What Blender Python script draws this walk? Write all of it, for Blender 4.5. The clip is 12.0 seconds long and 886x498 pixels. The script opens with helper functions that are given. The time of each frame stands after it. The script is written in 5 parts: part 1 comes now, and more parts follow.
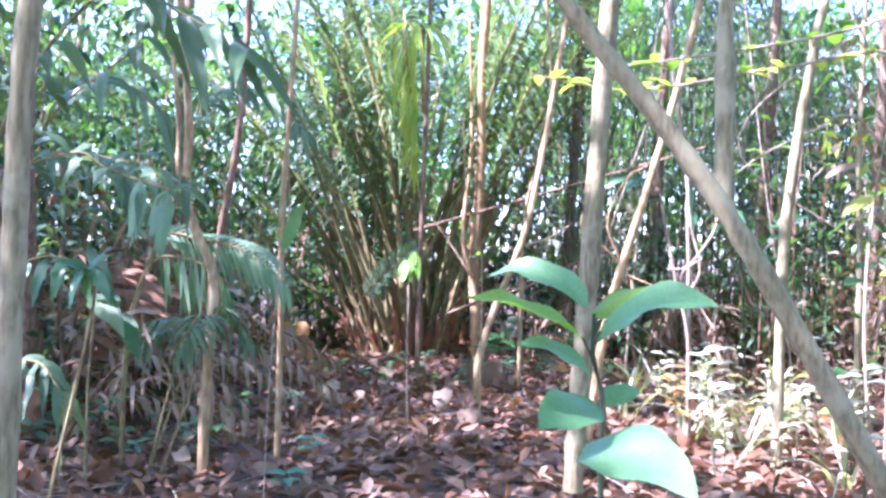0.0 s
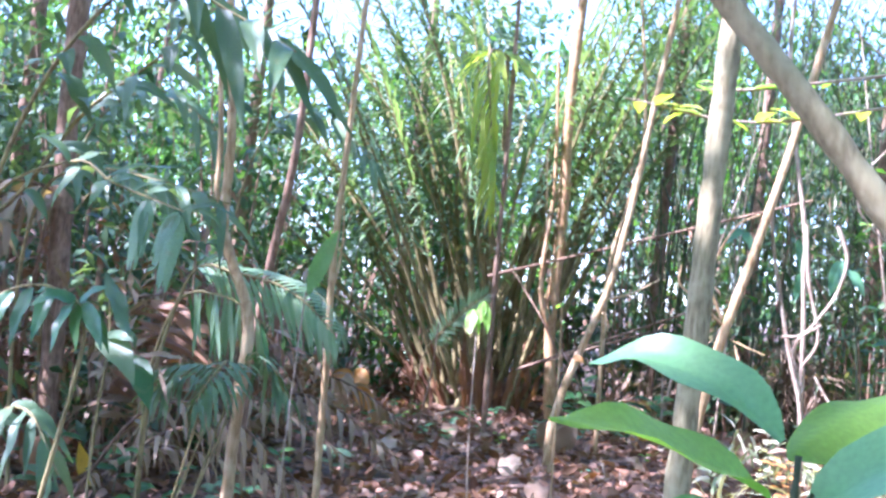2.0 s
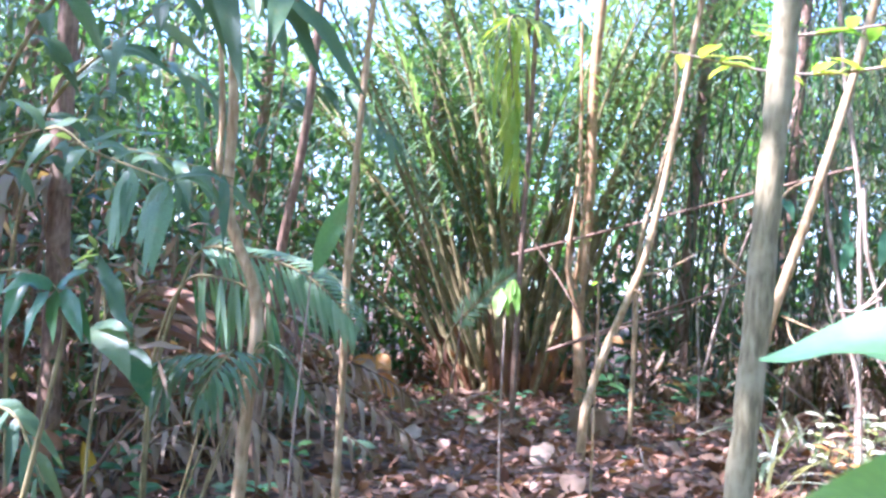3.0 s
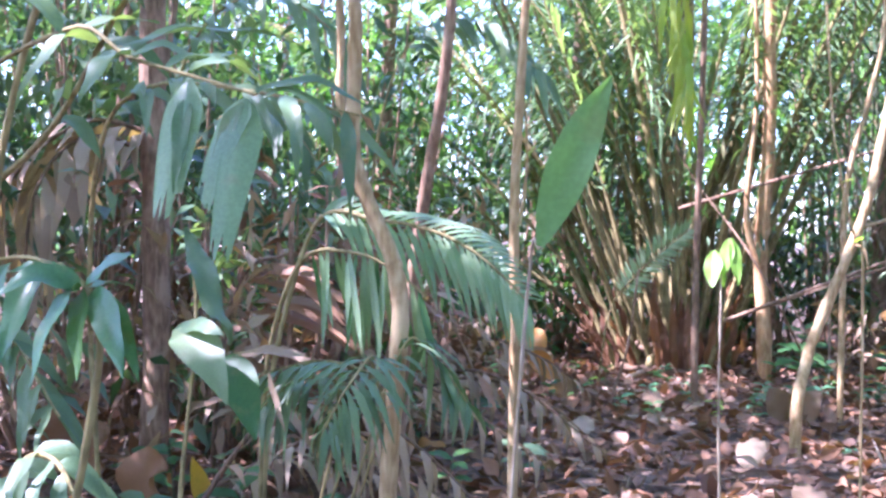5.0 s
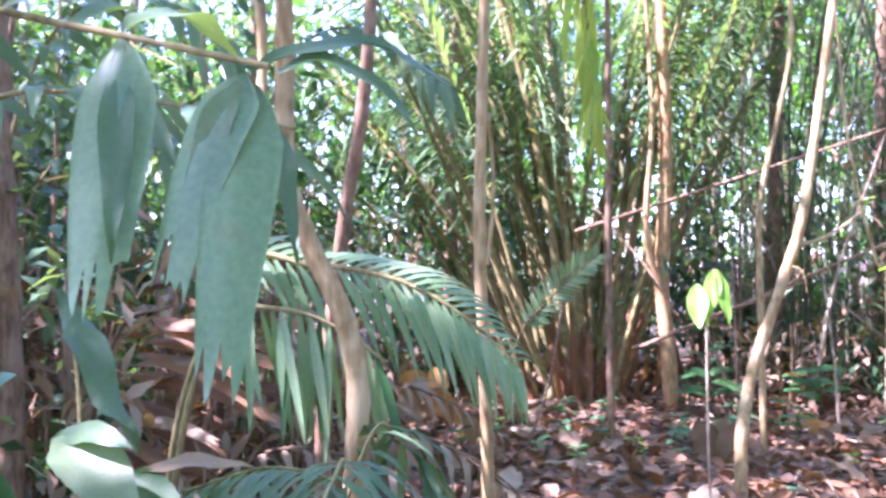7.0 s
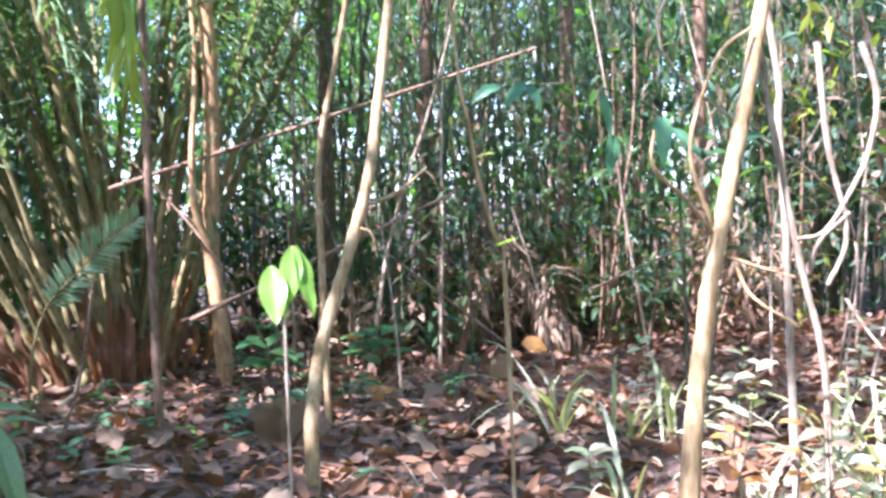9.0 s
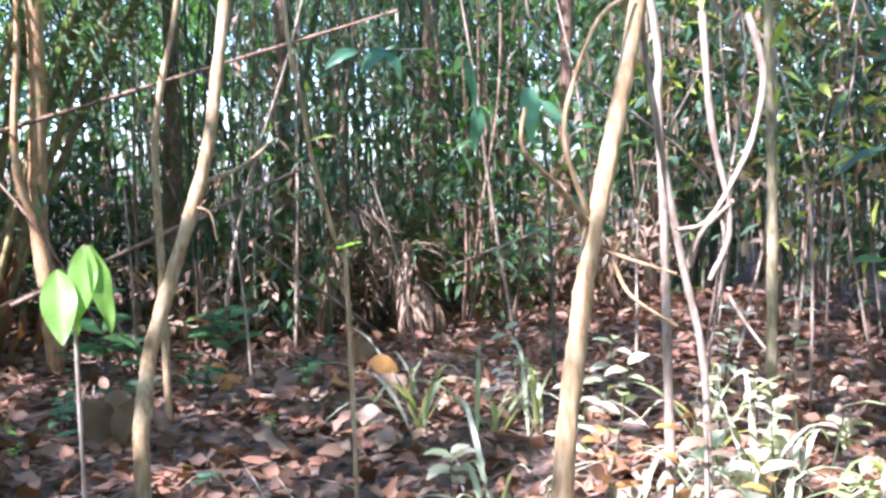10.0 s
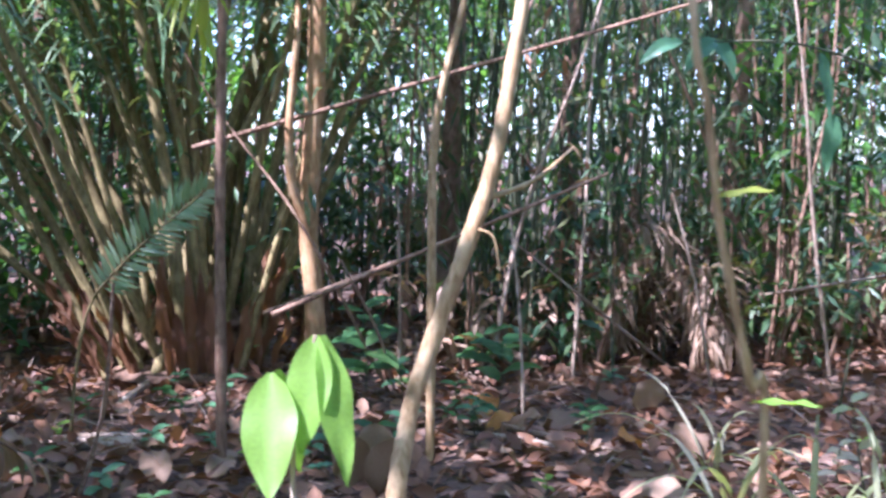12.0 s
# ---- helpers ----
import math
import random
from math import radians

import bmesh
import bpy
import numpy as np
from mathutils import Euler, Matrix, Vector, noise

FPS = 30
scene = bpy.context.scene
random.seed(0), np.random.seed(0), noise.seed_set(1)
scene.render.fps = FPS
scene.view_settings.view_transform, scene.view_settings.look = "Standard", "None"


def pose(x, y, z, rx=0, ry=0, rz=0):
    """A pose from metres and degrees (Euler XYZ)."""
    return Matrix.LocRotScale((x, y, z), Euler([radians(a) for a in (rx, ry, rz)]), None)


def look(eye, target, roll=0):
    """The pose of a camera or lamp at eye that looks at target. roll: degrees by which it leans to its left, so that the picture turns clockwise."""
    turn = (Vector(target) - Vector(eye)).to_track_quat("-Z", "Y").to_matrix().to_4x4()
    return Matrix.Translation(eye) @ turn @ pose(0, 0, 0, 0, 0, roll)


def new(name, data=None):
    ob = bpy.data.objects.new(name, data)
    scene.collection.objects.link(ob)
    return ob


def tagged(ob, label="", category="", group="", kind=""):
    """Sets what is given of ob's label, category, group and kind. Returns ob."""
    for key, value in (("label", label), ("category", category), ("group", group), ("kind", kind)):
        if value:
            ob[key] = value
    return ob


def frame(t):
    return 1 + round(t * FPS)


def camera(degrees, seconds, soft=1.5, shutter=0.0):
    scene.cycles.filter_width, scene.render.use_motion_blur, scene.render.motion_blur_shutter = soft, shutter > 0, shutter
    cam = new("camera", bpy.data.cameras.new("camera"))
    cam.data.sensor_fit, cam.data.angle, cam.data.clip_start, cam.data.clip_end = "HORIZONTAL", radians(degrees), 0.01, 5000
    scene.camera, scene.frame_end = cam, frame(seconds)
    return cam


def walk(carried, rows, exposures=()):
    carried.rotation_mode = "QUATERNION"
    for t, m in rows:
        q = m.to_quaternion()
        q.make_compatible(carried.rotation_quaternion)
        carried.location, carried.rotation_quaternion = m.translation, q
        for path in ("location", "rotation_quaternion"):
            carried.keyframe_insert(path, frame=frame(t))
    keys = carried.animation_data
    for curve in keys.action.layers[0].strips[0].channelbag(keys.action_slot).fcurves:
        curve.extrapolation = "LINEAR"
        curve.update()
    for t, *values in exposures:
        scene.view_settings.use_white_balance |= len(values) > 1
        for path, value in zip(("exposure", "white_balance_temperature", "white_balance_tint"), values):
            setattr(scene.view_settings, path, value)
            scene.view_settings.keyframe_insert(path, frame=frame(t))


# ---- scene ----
cam = camera(47.0, 12.0, soft=2.8, shutter=0.25)
PATH = [
    (0, look((1.073, 0.995, 1.217), (0.847, 3.384, 1.242), 1.5)),
    (0.5, look((1.012, 1.166, 1.255), (0.749, 3.551, 1.319), 2.6)),
    (1, look((1.007, 1.448, 1.232), (0.683, 3.823, 1.339), 3.4)),
    (1.5, look((1.019, 1.673, 1.211), (0.636, 4.038, 1.346), 3.8)),
    (2, look((1.004, 1.836, 1.241), (0.593, 4.196, 1.363), 4.5)),
    (2.5, look((0.972, 2.017, 1.219), (0.565, 4.380, 1.315), 4.2)),
    (4.5, look((0.544, 3.193, 1.255), (-0.169, 5.484, 1.292), 0.1)),
    (5, look((0.413, 3.432, 1.236), (-0.325, 5.716, 1.213), 1)),
    (5.5, look((0.362, 3.529, 1.254), (-0.432, 5.791, 1.165), 1)),
    (6, look((0.264, 3.642, 1.236), (-0.533, 5.906, 1.210), 0.3)),
    (6.5, look((0.014, 3.862, 1.297), (-0.595, 6.184, 1.307), 0.1)),
    (7, look((-0.096, 4.080, 1.296), (-0.488, 6.448, 1.330), -1)),
    (7.5, look((-0.198, 4.289, 1.297), (-0.274, 6.688, 1.297), -1.9)),
    (9.5, look((-0.019, 5.185, 1.390), (0.814, 7.430, 1.234), -2)),
    (10, look((0.092, 5.384, 1.414), (1.039, 7.580, 1.210), -1.7)),
    (10.5, look((0.209, 5.639, 1.436), (1.094, 7.856, 1.204), -2)),
    (11, look((0.296, 5.850, 1.470), (0.990, 8.136, 1.237), -1.8)),
    (11.5, look((0.295, 6.053, 1.489), (0.811, 8.388, 1.276), -0.6)),
    (12, look((0.220, 6.322, 1.496), (0.569, 8.687, 1.286), 0.7)),
]
walk(cam, PATH, [(0.0, 2.75, 4900, 38), (2.5, 2.75, 4900, 33), (6.5, 3.0, 5170, 43), (9.5, 2.4, 5080, 26), (12.0, 2.17, 4980, 33)])

# ---- daylight: blue sky above the added canopy, high sun filtered through the leaves ----
TO_SUN = Vector((-0.55, -0.25, 0.80)).normalized()
world = bpy.data.worlds.new("sky")
scene.world = world
world.use_nodes = True
wn = world.node_tree
sky = wn.nodes.new("ShaderNodeTexSky")
sky.sky_type = "NISHITA"
sky.sun_disc = False
sky.sun_elevation = math.asin(TO_SUN.z)
sky.sun_rotation = math.atan2(TO_SUN.x, TO_SUN.y)
wn.links.new(sky.outputs[0], wn.nodes["Background"].inputs[0])
wn.nodes["Background"].inputs[1].default_value = 0.15
sun_data = bpy.data.lights.new("sun", "SUN")
sun_data.energy, sun_data.angle, sun_data.color = 5.0, radians(0.6), (1.0, 0.93, 0.82)
sun = new("sun", sun_data)
sun.matrix_world = look((0, 0, 30), Vector((0, 0, 30)) - TO_SUN)

RNG = np.random.default_rng(7)


# ---- materials ----
def nodes_of(name):
    m = bpy.data.materials.new(name)
    m.use_nodes = True
    return m, m.node_tree.nodes, m.node_tree.links


def ramp_node(n, stops):
    r = n.new("ShaderNodeValToRGB")
    while len(r.color_ramp.elements) < len(stops):
        r.color_ramp.elements.new(0.5)
    for e, (p, c) in zip(r.color_ramp.elements, stops):
        e.position, e.color = p, (*c, 1)
    return r


def leaf_material(name, colours, through_light=0.35, rough=0.45, spots=(0.25, 0.2, 0.08), spot_amount=0.25):
    """A leaf: tint by island and object, blotches and fine veins, light shining through."""
    m, n, l = nodes_of(name)
    geo, info = n.new("ShaderNodeNewGeometry"), n.new("ShaderNodeObjectInfo")
    add = n.new("ShaderNodeMath")
    add.operation = "ADD"
    l.new(geo.outputs["Random Per Island"], add.inputs[0])
    l.new(info.outputs["Random"], add.inputs[1])
    fr = n.new("ShaderNodeMath")
    fr.operation = "FRACT"
    l.new(add.outputs[0], fr.inputs[0])
    k = len(colours) - 1
    r = ramp_node(n, [(i / k, c) for i, c in enumerate(colours)])
    l.new(fr.outputs[0], r.inputs[0])
    tc = n.new("ShaderNodeTexCoord")
    big, fine = n.new("ShaderNodeTexNoise"), n.new("ShaderNodeTexNoise")
    big.inputs["Scale"].default_value, fine.inputs["Scale"].default_value = 18, 160
    big.inputs["Detail"].default_value = 4
    l.new(tc.outputs["Object"], big.inputs["Vector"])
    l.new(tc.outputs["Object"], fine.inputs["Vector"])
    sp = ramp_node(n, [(0.58, (0, 0, 0)), (0.75, (spot_amount,) * 3)])
    l.new(big.outputs["Fac"], sp.inputs[0])
    mix = n.new("ShaderNodeMixRGB")
    mix.inputs[2].default_value = (*spots, 1)
    l.new(sp.outputs[0], mix.inputs[0])
    l.new(r.outputs[0], mix.inputs[1])
    hsv = n.new("ShaderNodeHueSaturation")
    val = n.new("ShaderNodeMapRange")
    val.inputs["To Min"].default_value, val.inputs["To Max"].default_value = 0.75, 1.25
    l.new(fine.outputs["Fac"], val.inputs["Value"])
    l.new(val.outputs[0], hsv.inputs["Value"])
    l.new(mix.outputs[0], hsv.inputs["Color"])
    bump = n.new("ShaderNodeBump")
    bump.inputs["Strength"].default_value, bump.inputs["Distance"].default_value = 0.1, 0.001
    l.new(fine.outputs["Fac"], bump.inputs["Height"])
    b = n["Principled BSDF"]
    b.inputs["Roughness"].default_value = rough
    l.new(hsv.outputs[0], b.inputs["Base Color"])
    l.new(bump.outputs[0], b.inputs["Normal"])
    tr = n.new("ShaderNodeBsdfTranslucent")
    warm = n.new("ShaderNodeMixRGB")
    warm.blend_type = "MULTIPLY"
    warm.inputs[0].default_value = 1.0
    warm.inputs[2].default_value = (1.5, 1.55, 0.55, 1)
    l.new(hsv.outputs[0], warm.inputs[1])
    l.new(warm.outputs[0], tr.inputs["Color"])
    ms = n.new("ShaderNodeMixShader")
    ms.inputs[0].default_value = through_light
    l.new(b.outputs[0], ms.inputs[1])
    l.new(tr.outputs[0], ms.inputs[2])
    l.new(ms.outputs[0], n["Material Output"].inputs["Surface"])
    return m


def bark_material(name, dark, mid, light, scale=30.0, patch=0.55):
    """Bark: fibres along the stem, pale lichen patches, relief."""
    m, n, l = nodes_of(name)
    tc, mp = n.new("ShaderNodeTexCoord"), n.new("ShaderNodeMapping")
    mp.inputs["Scale"].default_value = (1, 1, 0.22)
    l.new(tc.outputs["Object"], mp.inputs["Vector"])
    a, c = n.new("ShaderNodeTexNoise"), n.new("ShaderNodeTexNoise")
    a.inputs["Scale"].default_value, a.inputs["Detail"].default_value = scale * 2, 6
    c.inputs["Scale"].default_value, c.inputs["Detail"].default_value = scale * 0.3, 5
    l.new(mp.outputs[0], a.inputs["Vector"])
    l.new(tc.outputs["Object"], c.inputs["Vector"])
    r = ramp_node(n, [(0.3, dark), (0.55, mid), (0.75, light)])
    l.new(a.outputs["Fac"], r.inputs[0])
    pr = ramp_node(n, [(patch - 0.06, (0, 0, 0)), (patch + 0.08, (0.7, 0.7, 0.7))])
    l.new(c.outputs["Fac"], pr.inputs[0])
    mix = n.new("ShaderNodeMixRGB")
    mix.inputs[2].default_value = (*light, 1)
    l.new(pr.outputs[0], mix.inputs[0])
    l.new(r.outputs[0], mix.inputs[1])
    bump = n.new("ShaderNodeBump")
    bump.inputs["Strength"].default_value, bump.inputs["Distance"].default_value = 0.5, 0.006
    l.new(a.outputs["Fac"], bump.inputs["Height"])
    b = n["Principled BSDF"]
    b.inputs["Roughness"].default_value = 0.8
    l.new(mix.outputs[0], b.inputs["Base Color"])
    l.new(bump.outputs[0], b.inputs["Normal"])
    return m


def soil_material():
    m, n, l = nodes_of("forest_soil")
    tc = n.new("ShaderNodeTexCoord")
    a, c = n.new("ShaderNodeTexNoise"), n.new("ShaderNodeTexVoronoi")
    a.inputs["Scale"].default_value, a.inputs["Detail"].default_value = 3, 8
    c.inputs["Scale"].default_value = 14
    l.new(tc.outputs["Object"], a.inputs["Vector"])
    l.new(tc.outputs["Object"], c.inputs["Vector"])
    r = ramp_node(n, [(0.3, (0.05, 0.03, 0.02)), (0.55, (0.13, 0.08, 0.055)), (0.75, (0.22, 0.14, 0.10))])
    mx = n.new("ShaderNodeMixRGB")
    mx.inputs[0].default_value = 0.4
    l.new(a.outputs["Fac"], mx.inputs[1])
    l.new(c.outputs["Color"], mx.inputs[2])
    l.new(mx.outputs[0], r.inputs[0])
    bump = n.new("ShaderNodeBump")
    bump.inputs["Strength"].default_value, bump.inputs["Distance"].default_value = 0.8, 0.03
    l.new(c.outputs["Distance"], bump.inputs["Height"])
    b = n["Principled BSDF"]
    b.inputs["Roughness"].default_value = 0.95
    l.new(r.outputs[0], b.inputs["Base Color"])
    l.new(bump.outputs[0], b.inputs["Normal"])
    return m


SOIL = soil_material()
PALE_BARK = bark_material("pale_bark", (0.16, 0.125, 0.06), (0.32, 0.255, 0.13), (0.45, 0.375, 0.21))
TAN_BARK = bark_material("tan_bark", (0.23, 0.135, 0.055), (0.42, 0.27, 0.125), (0.56, 0.41, 0.23))
BROWN_BARK = bark_material("brown_bark", (0.10, 0.055, 0.03), (0.23, 0.13, 0.075), (0.34, 0.22, 0.14))
GREY_TWIG = bark_material("grey_twig", (0.19, 0.13, 0.085), (0.36, 0.26, 0.18), (0.50, 0.40, 0.30))
ORANGE_BARK = bark_material("orange_tan_bark", (0.24, 0.125, 0.05), (0.42, 0.235, 0.10), (0.50, 0.33, 0.17))
CULM = bark_material("green_culm", (0.03, 0.045, 0.02), (0.07, 0.085, 0.04), (0.17, 0.15, 0.08))
PETIOLE = bark_material("palm_petiole", (0.11, 0.08, 0.03), (0.23, 0.175, 0.065), (0.34, 0.27, 0.11))
FIBRE = bark_material("palm_fibre", (0.05, 0.03, 0.02), (0.14, 0.075, 0.04), (0.24, 0.14, 0.08))
LEAF = leaf_material("broad_leaf_green", [(0.03, 0.085, 0.025), (0.05, 0.13, 0.035), (0.085, 0.17, 0.045)])
# sky sheen of the leaf tops is mixed into these two greens
GLOSSY_LEAF = leaf_material("glossy_leaf_green", [(0.08, 0.18, 0.095), (0.095, 0.21, 0.105), (0.115, 0.24, 0.11)], 0.3, 0.32)
PALM_LEAF = leaf_material("palm_leaf_green", [(0.08, 0.13, 0.065), (0.11, 0.175, 0.085), (0.16, 0.215, 0.10)], 0.32, 0.42)
BRIGHT_LEAF = leaf_material("bright_leaf_green", [(0.19, 0.33, 0.05), (0.23, 0.39, 0.06)], 0.5, 0.45, spot_amount=0.08)
# lightened so the palm's hanging frond looks strongly lit
YELLOW_LEAF = leaf_material("yellow_green_leaf", [(0.30, 0.36, 0.05), (0.44, 0.46, 0.08), (0.28, 0.38, 0.06)], 0.5, 0.45)
THICKET_LEAF = leaf_material("thicket_leaf", [(0.03, 0.06, 0.035), (0.05, 0.10, 0.05), (0.085, 0.14, 0.075), (0.045, 0.085, 0.055)], 0.35, 0.4)
REED_LEAF = leaf_material("reed_leaf", [(0.03, 0.07, 0.03), (0.06, 0.12, 0.045), (0.11, 0.16, 0.06), (0.17, 0.15, 0.065)], 0.35, 0.42)
CANOPY_LEAF = leaf_material("canopy_leaf", [(0.04, 0.11, 0.02), (0.08, 0.19, 0.03), (0.12, 0.24, 0.05)], 0.45, 0.4)
DEAD_LEAF = leaf_material("dead_leaf_brown", [(0.10, 0.045, 0.024), (0.19, 0.085, 0.04), (0.26, 0.135, 0.075), (0.15, 0.065, 0.032), (0.29, 0.185, 0.115), (0.25, 0.095, 0.038)], 0.12, 0.6, (0.08, 0.05, 0.04), 0.5)
DRY_LEAF = leaf_material("dry_frond_brown", [(0.20, 0.12, 0.07), (0.34, 0.24, 0.16), (0.28, 0.17, 0.10)], 0.2, 0.65)
RUST_LEAF = leaf_material("rust_brown_leaf", [(0.17, 0.075, 0.032), (0.27, 0.13, 0.06), (0.14, 0.06, 0.028)], 0.25, 0.6)
ORANGE_LEAF = leaf_material("orange_leaf", [(0.45, 0.19, 0.05), (0.50, 0.25, 0.07)], 0.35, 0.5)
GOLD_LEAF = leaf_material("gold_leaf", [(0.62, 0.36, 0.04), (0.60, 0.40, 0.05)], 0.4, 0.5)
# grass colour paled so tufts in the sun read as overexposed
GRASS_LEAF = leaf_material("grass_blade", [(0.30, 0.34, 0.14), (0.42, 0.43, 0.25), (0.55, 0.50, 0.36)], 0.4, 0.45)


# whitish weed tone paints in the glare of direct sun
SUNLIT_TONE_WEED = leaf_material("sunlit_tone_weed", [(0.40, 0.38, 0.24), (0.52, 0.48, 0.36), (0.36, 0.40, 0.20)], 0.3, 0.5)
DARK_GLOSSY_LEAF = leaf_material("dark_glossy_leaf", [(0.055, 0.135, 0.06), (0.075, 0.17, 0.075)], 0.3, 0.33)
SEEDLING_LEAF = leaf_material("seedling_leaf_mint", [(0.15, 0.30, 0.12), (0.18, 0.34, 0.145)], 0.3, 0.38, spot_amount=0.06)
# pale leaf green with the fronds' sheen painted into the colour
FEATHER_SHEEN_LEAF = leaf_material("feather_sheen_leaf", [(0.16, 0.25, 0.12), (0.21, 0.30, 0.15), (0.28, 0.35, 0.20)], 0.3, 0.32, spot_amount=0.1)
STRAP_LEAF = leaf_material("strap_leaf", [(0.16, 0.25, 0.15), (0.19, 0.285, 0.165)], 0.38, 0.36, (0.30, 0.24, 0.14), 0.35)
SPEAR_LEAF = leaf_material("spear_leaf", [(0.13, 0.24, 0.10), (0.15, 0.27, 0.11)], 0.4, 0.42)


# ---- building blocks ----
def to_mesh(name, verts, faces, smooth=True):
    """faces: an array of quads."""
    verts, faces = np.asarray(verts, np.float32), np.asarray(faces, np.int32)
    me = bpy.data.meshes.new(name)
    me.vertices.add(len(verts))
    me.vertices.foreach_set("co", verts.ravel())
    me.loops.add(faces.size)
    me.loops.foreach_set("vertex_index", faces.ravel())
    me.polygons.add(len(faces))
    me.polygons.foreach_set("loop_start", np.arange(0, faces.size, 4, dtype=np.int32))
    me.polygons.foreach_set("use_smooth", np.full(len(faces), smooth))
    me.update(calc_edges=True)
    return me


def join(*pieces):
    vs, fs, k = [], [], 0
    for v, f in pieces:
        vs.append(np.asarray(v))
        fs.append(np.asarray(f) + k)
        k += len(v)
    return np.concatenate(vs), np.concatenate(fs)


def thing(name, label, category, at=(0, 0, 0), group="", kind=""):
    ob = new(name)
    ob.location = at
    ob.empty_display_size = 0.1
    return tagged(ob, label, category, group, kind)


def part(name, piece, material, parent, label=""):
    """One mesh in world places, linked under a thing or a part."""
    base = np.array(parent["_at"]) if "_at" in parent else np.array(parent.location)
    me = to_mesh(name, np.asarray(piece[0]) - base, piece[1])
    me.materials.append(material)
    ob = new(name, me)
    ob.parent = parent
    ob["_at"] = [float(c) for c in base]
    return tagged(ob, label)


def alone(name, piece, material, label, category, kind="", group=""):
    """A thing of a single mesh, its origin at its lowest place."""
    v = np.asarray(piece[0])
    o = v[np.argmin(v[:, 2])]
    me = to_mesh(name, v - o, piece[1])
    me.materials.append(material)
    ob = new(name, me)
    ob.location = o
    return tagged(ob, label, category, group, kind)


def smooth_line(points, per=6):
    """A Catmull-Rom line through the points."""
    p = np.array(points, float)
    p = np.vstack([2 * p[0] - p[1], p, 2 * p[-1] - p[-2]])
    out = []
    for i in range(1, len(p) - 2):
        for t in np.arange(per) / per:
            out.append(0.5 * (2 * p[i] + (p[i + 1] - p[i - 1]) * t + (2 * p[i - 1] - 5 * p[i] + 4 * p[i + 1] - p[i + 2]) * t ** 2 + (3 * p[i] - p[i - 1] - 3 * p[i + 1] + p[i + 2]) * t ** 3))
    out.append(p[-2])
    return np.array(out)


def tube(points, r0, r1=None, sides=8, per=6, lumps=0.08):
    """A tapered, slightly uneven round stem."""
    c = smooth_line(points, per)
    r1 = r0 if r1 is None else r1
    k = len(c)
    tan = np.gradient(c, axis=0)
    tan /= np.linalg.norm(tan, axis=1)[:, None] + 1e-9
    ref = np.array([0.3, 1.0, 0.1])
    u = np.cross(tan, ref)
    u /= np.linalg.norm(u, axis=1)[:, None] + 1e-9
    w = np.cross(tan, u)
    r = np.linspace(r0, r1, k) * (1 + lumps * RNG.normal(size=k))
    a = np.arange(sides) * 2 * np.pi / sides
    rr = r[:, None] * (1 + 0.5 * lumps * RNG.normal(size=(k, sides)))
    v = c[:, None] + (np.cos(a)[None, :, None] * u[:, None] + np.sin(a)[None, :, None] * w[:, None]) * rr[..., None]
    f = []
    for i in range(k - 1):
        for j in range(sides):
            j2 = (j + 1) % sides
            f.append((i * sides + j, i * sides + j2, (i + 1) * sides + j2, (i + 1) * sides + j))
    return v.reshape(-1, 3), np.array(f)


def unit(v):
    return v / (np.linalg.norm(v, axis=-1, keepdims=True) + 1e-9)


def leaves(base, way, up, length, width, bend=0.25, segs=2, fold=0.25, shape=0.8):
    """Many blades at once: each a folded strip that bends down from its base along its way. Arrays of equal count."""
    base, way, up = (np.atleast_2d(np.asarray(a, float)) for a in (base, way, up))
    k = len(base)
    way = unit(way)
    side = unit(np.cross(way, up))
    nor = np.cross(side, way)
    length, width, bend = (np.broadcast_to(np.asarray(a, float), (k,)) for a in (length, width, bend))
    t = np.linspace(0, 1, segs + 1)
    prof = np.sin(np.pi * np.clip(t, 0.0, 1.0) ** shape) * 0.5
    prof[0], prof[-1] = 0.06, 0.03
    v = np.zeros((k, segs + 1, 3, 3))
    for i, s in enumerate(t):
        mid = base + way * (length * (s - 0.25 * bend * s * s))[:, None] - nor * (length * bend * s * s)[:, None]
        for j, q in enumerate((-1, 0, 1)):
            v[:, i, j] = mid + side * (q * prof[i] * width)[:, None] + nor * (abs(q) * fold * prof[i] * width)[:, None]
    f = []
    for i in range(segs):
        for j in range(2):
            a = i * 3 + j
            f.append((a, a + 1, a + 4, a + 3))
    f = np.array(f)[None] + (np.arange(k) * (segs + 1) * 3)[:, None, None]
    return v.reshape(-1, 3), f.reshape(-1, 4)


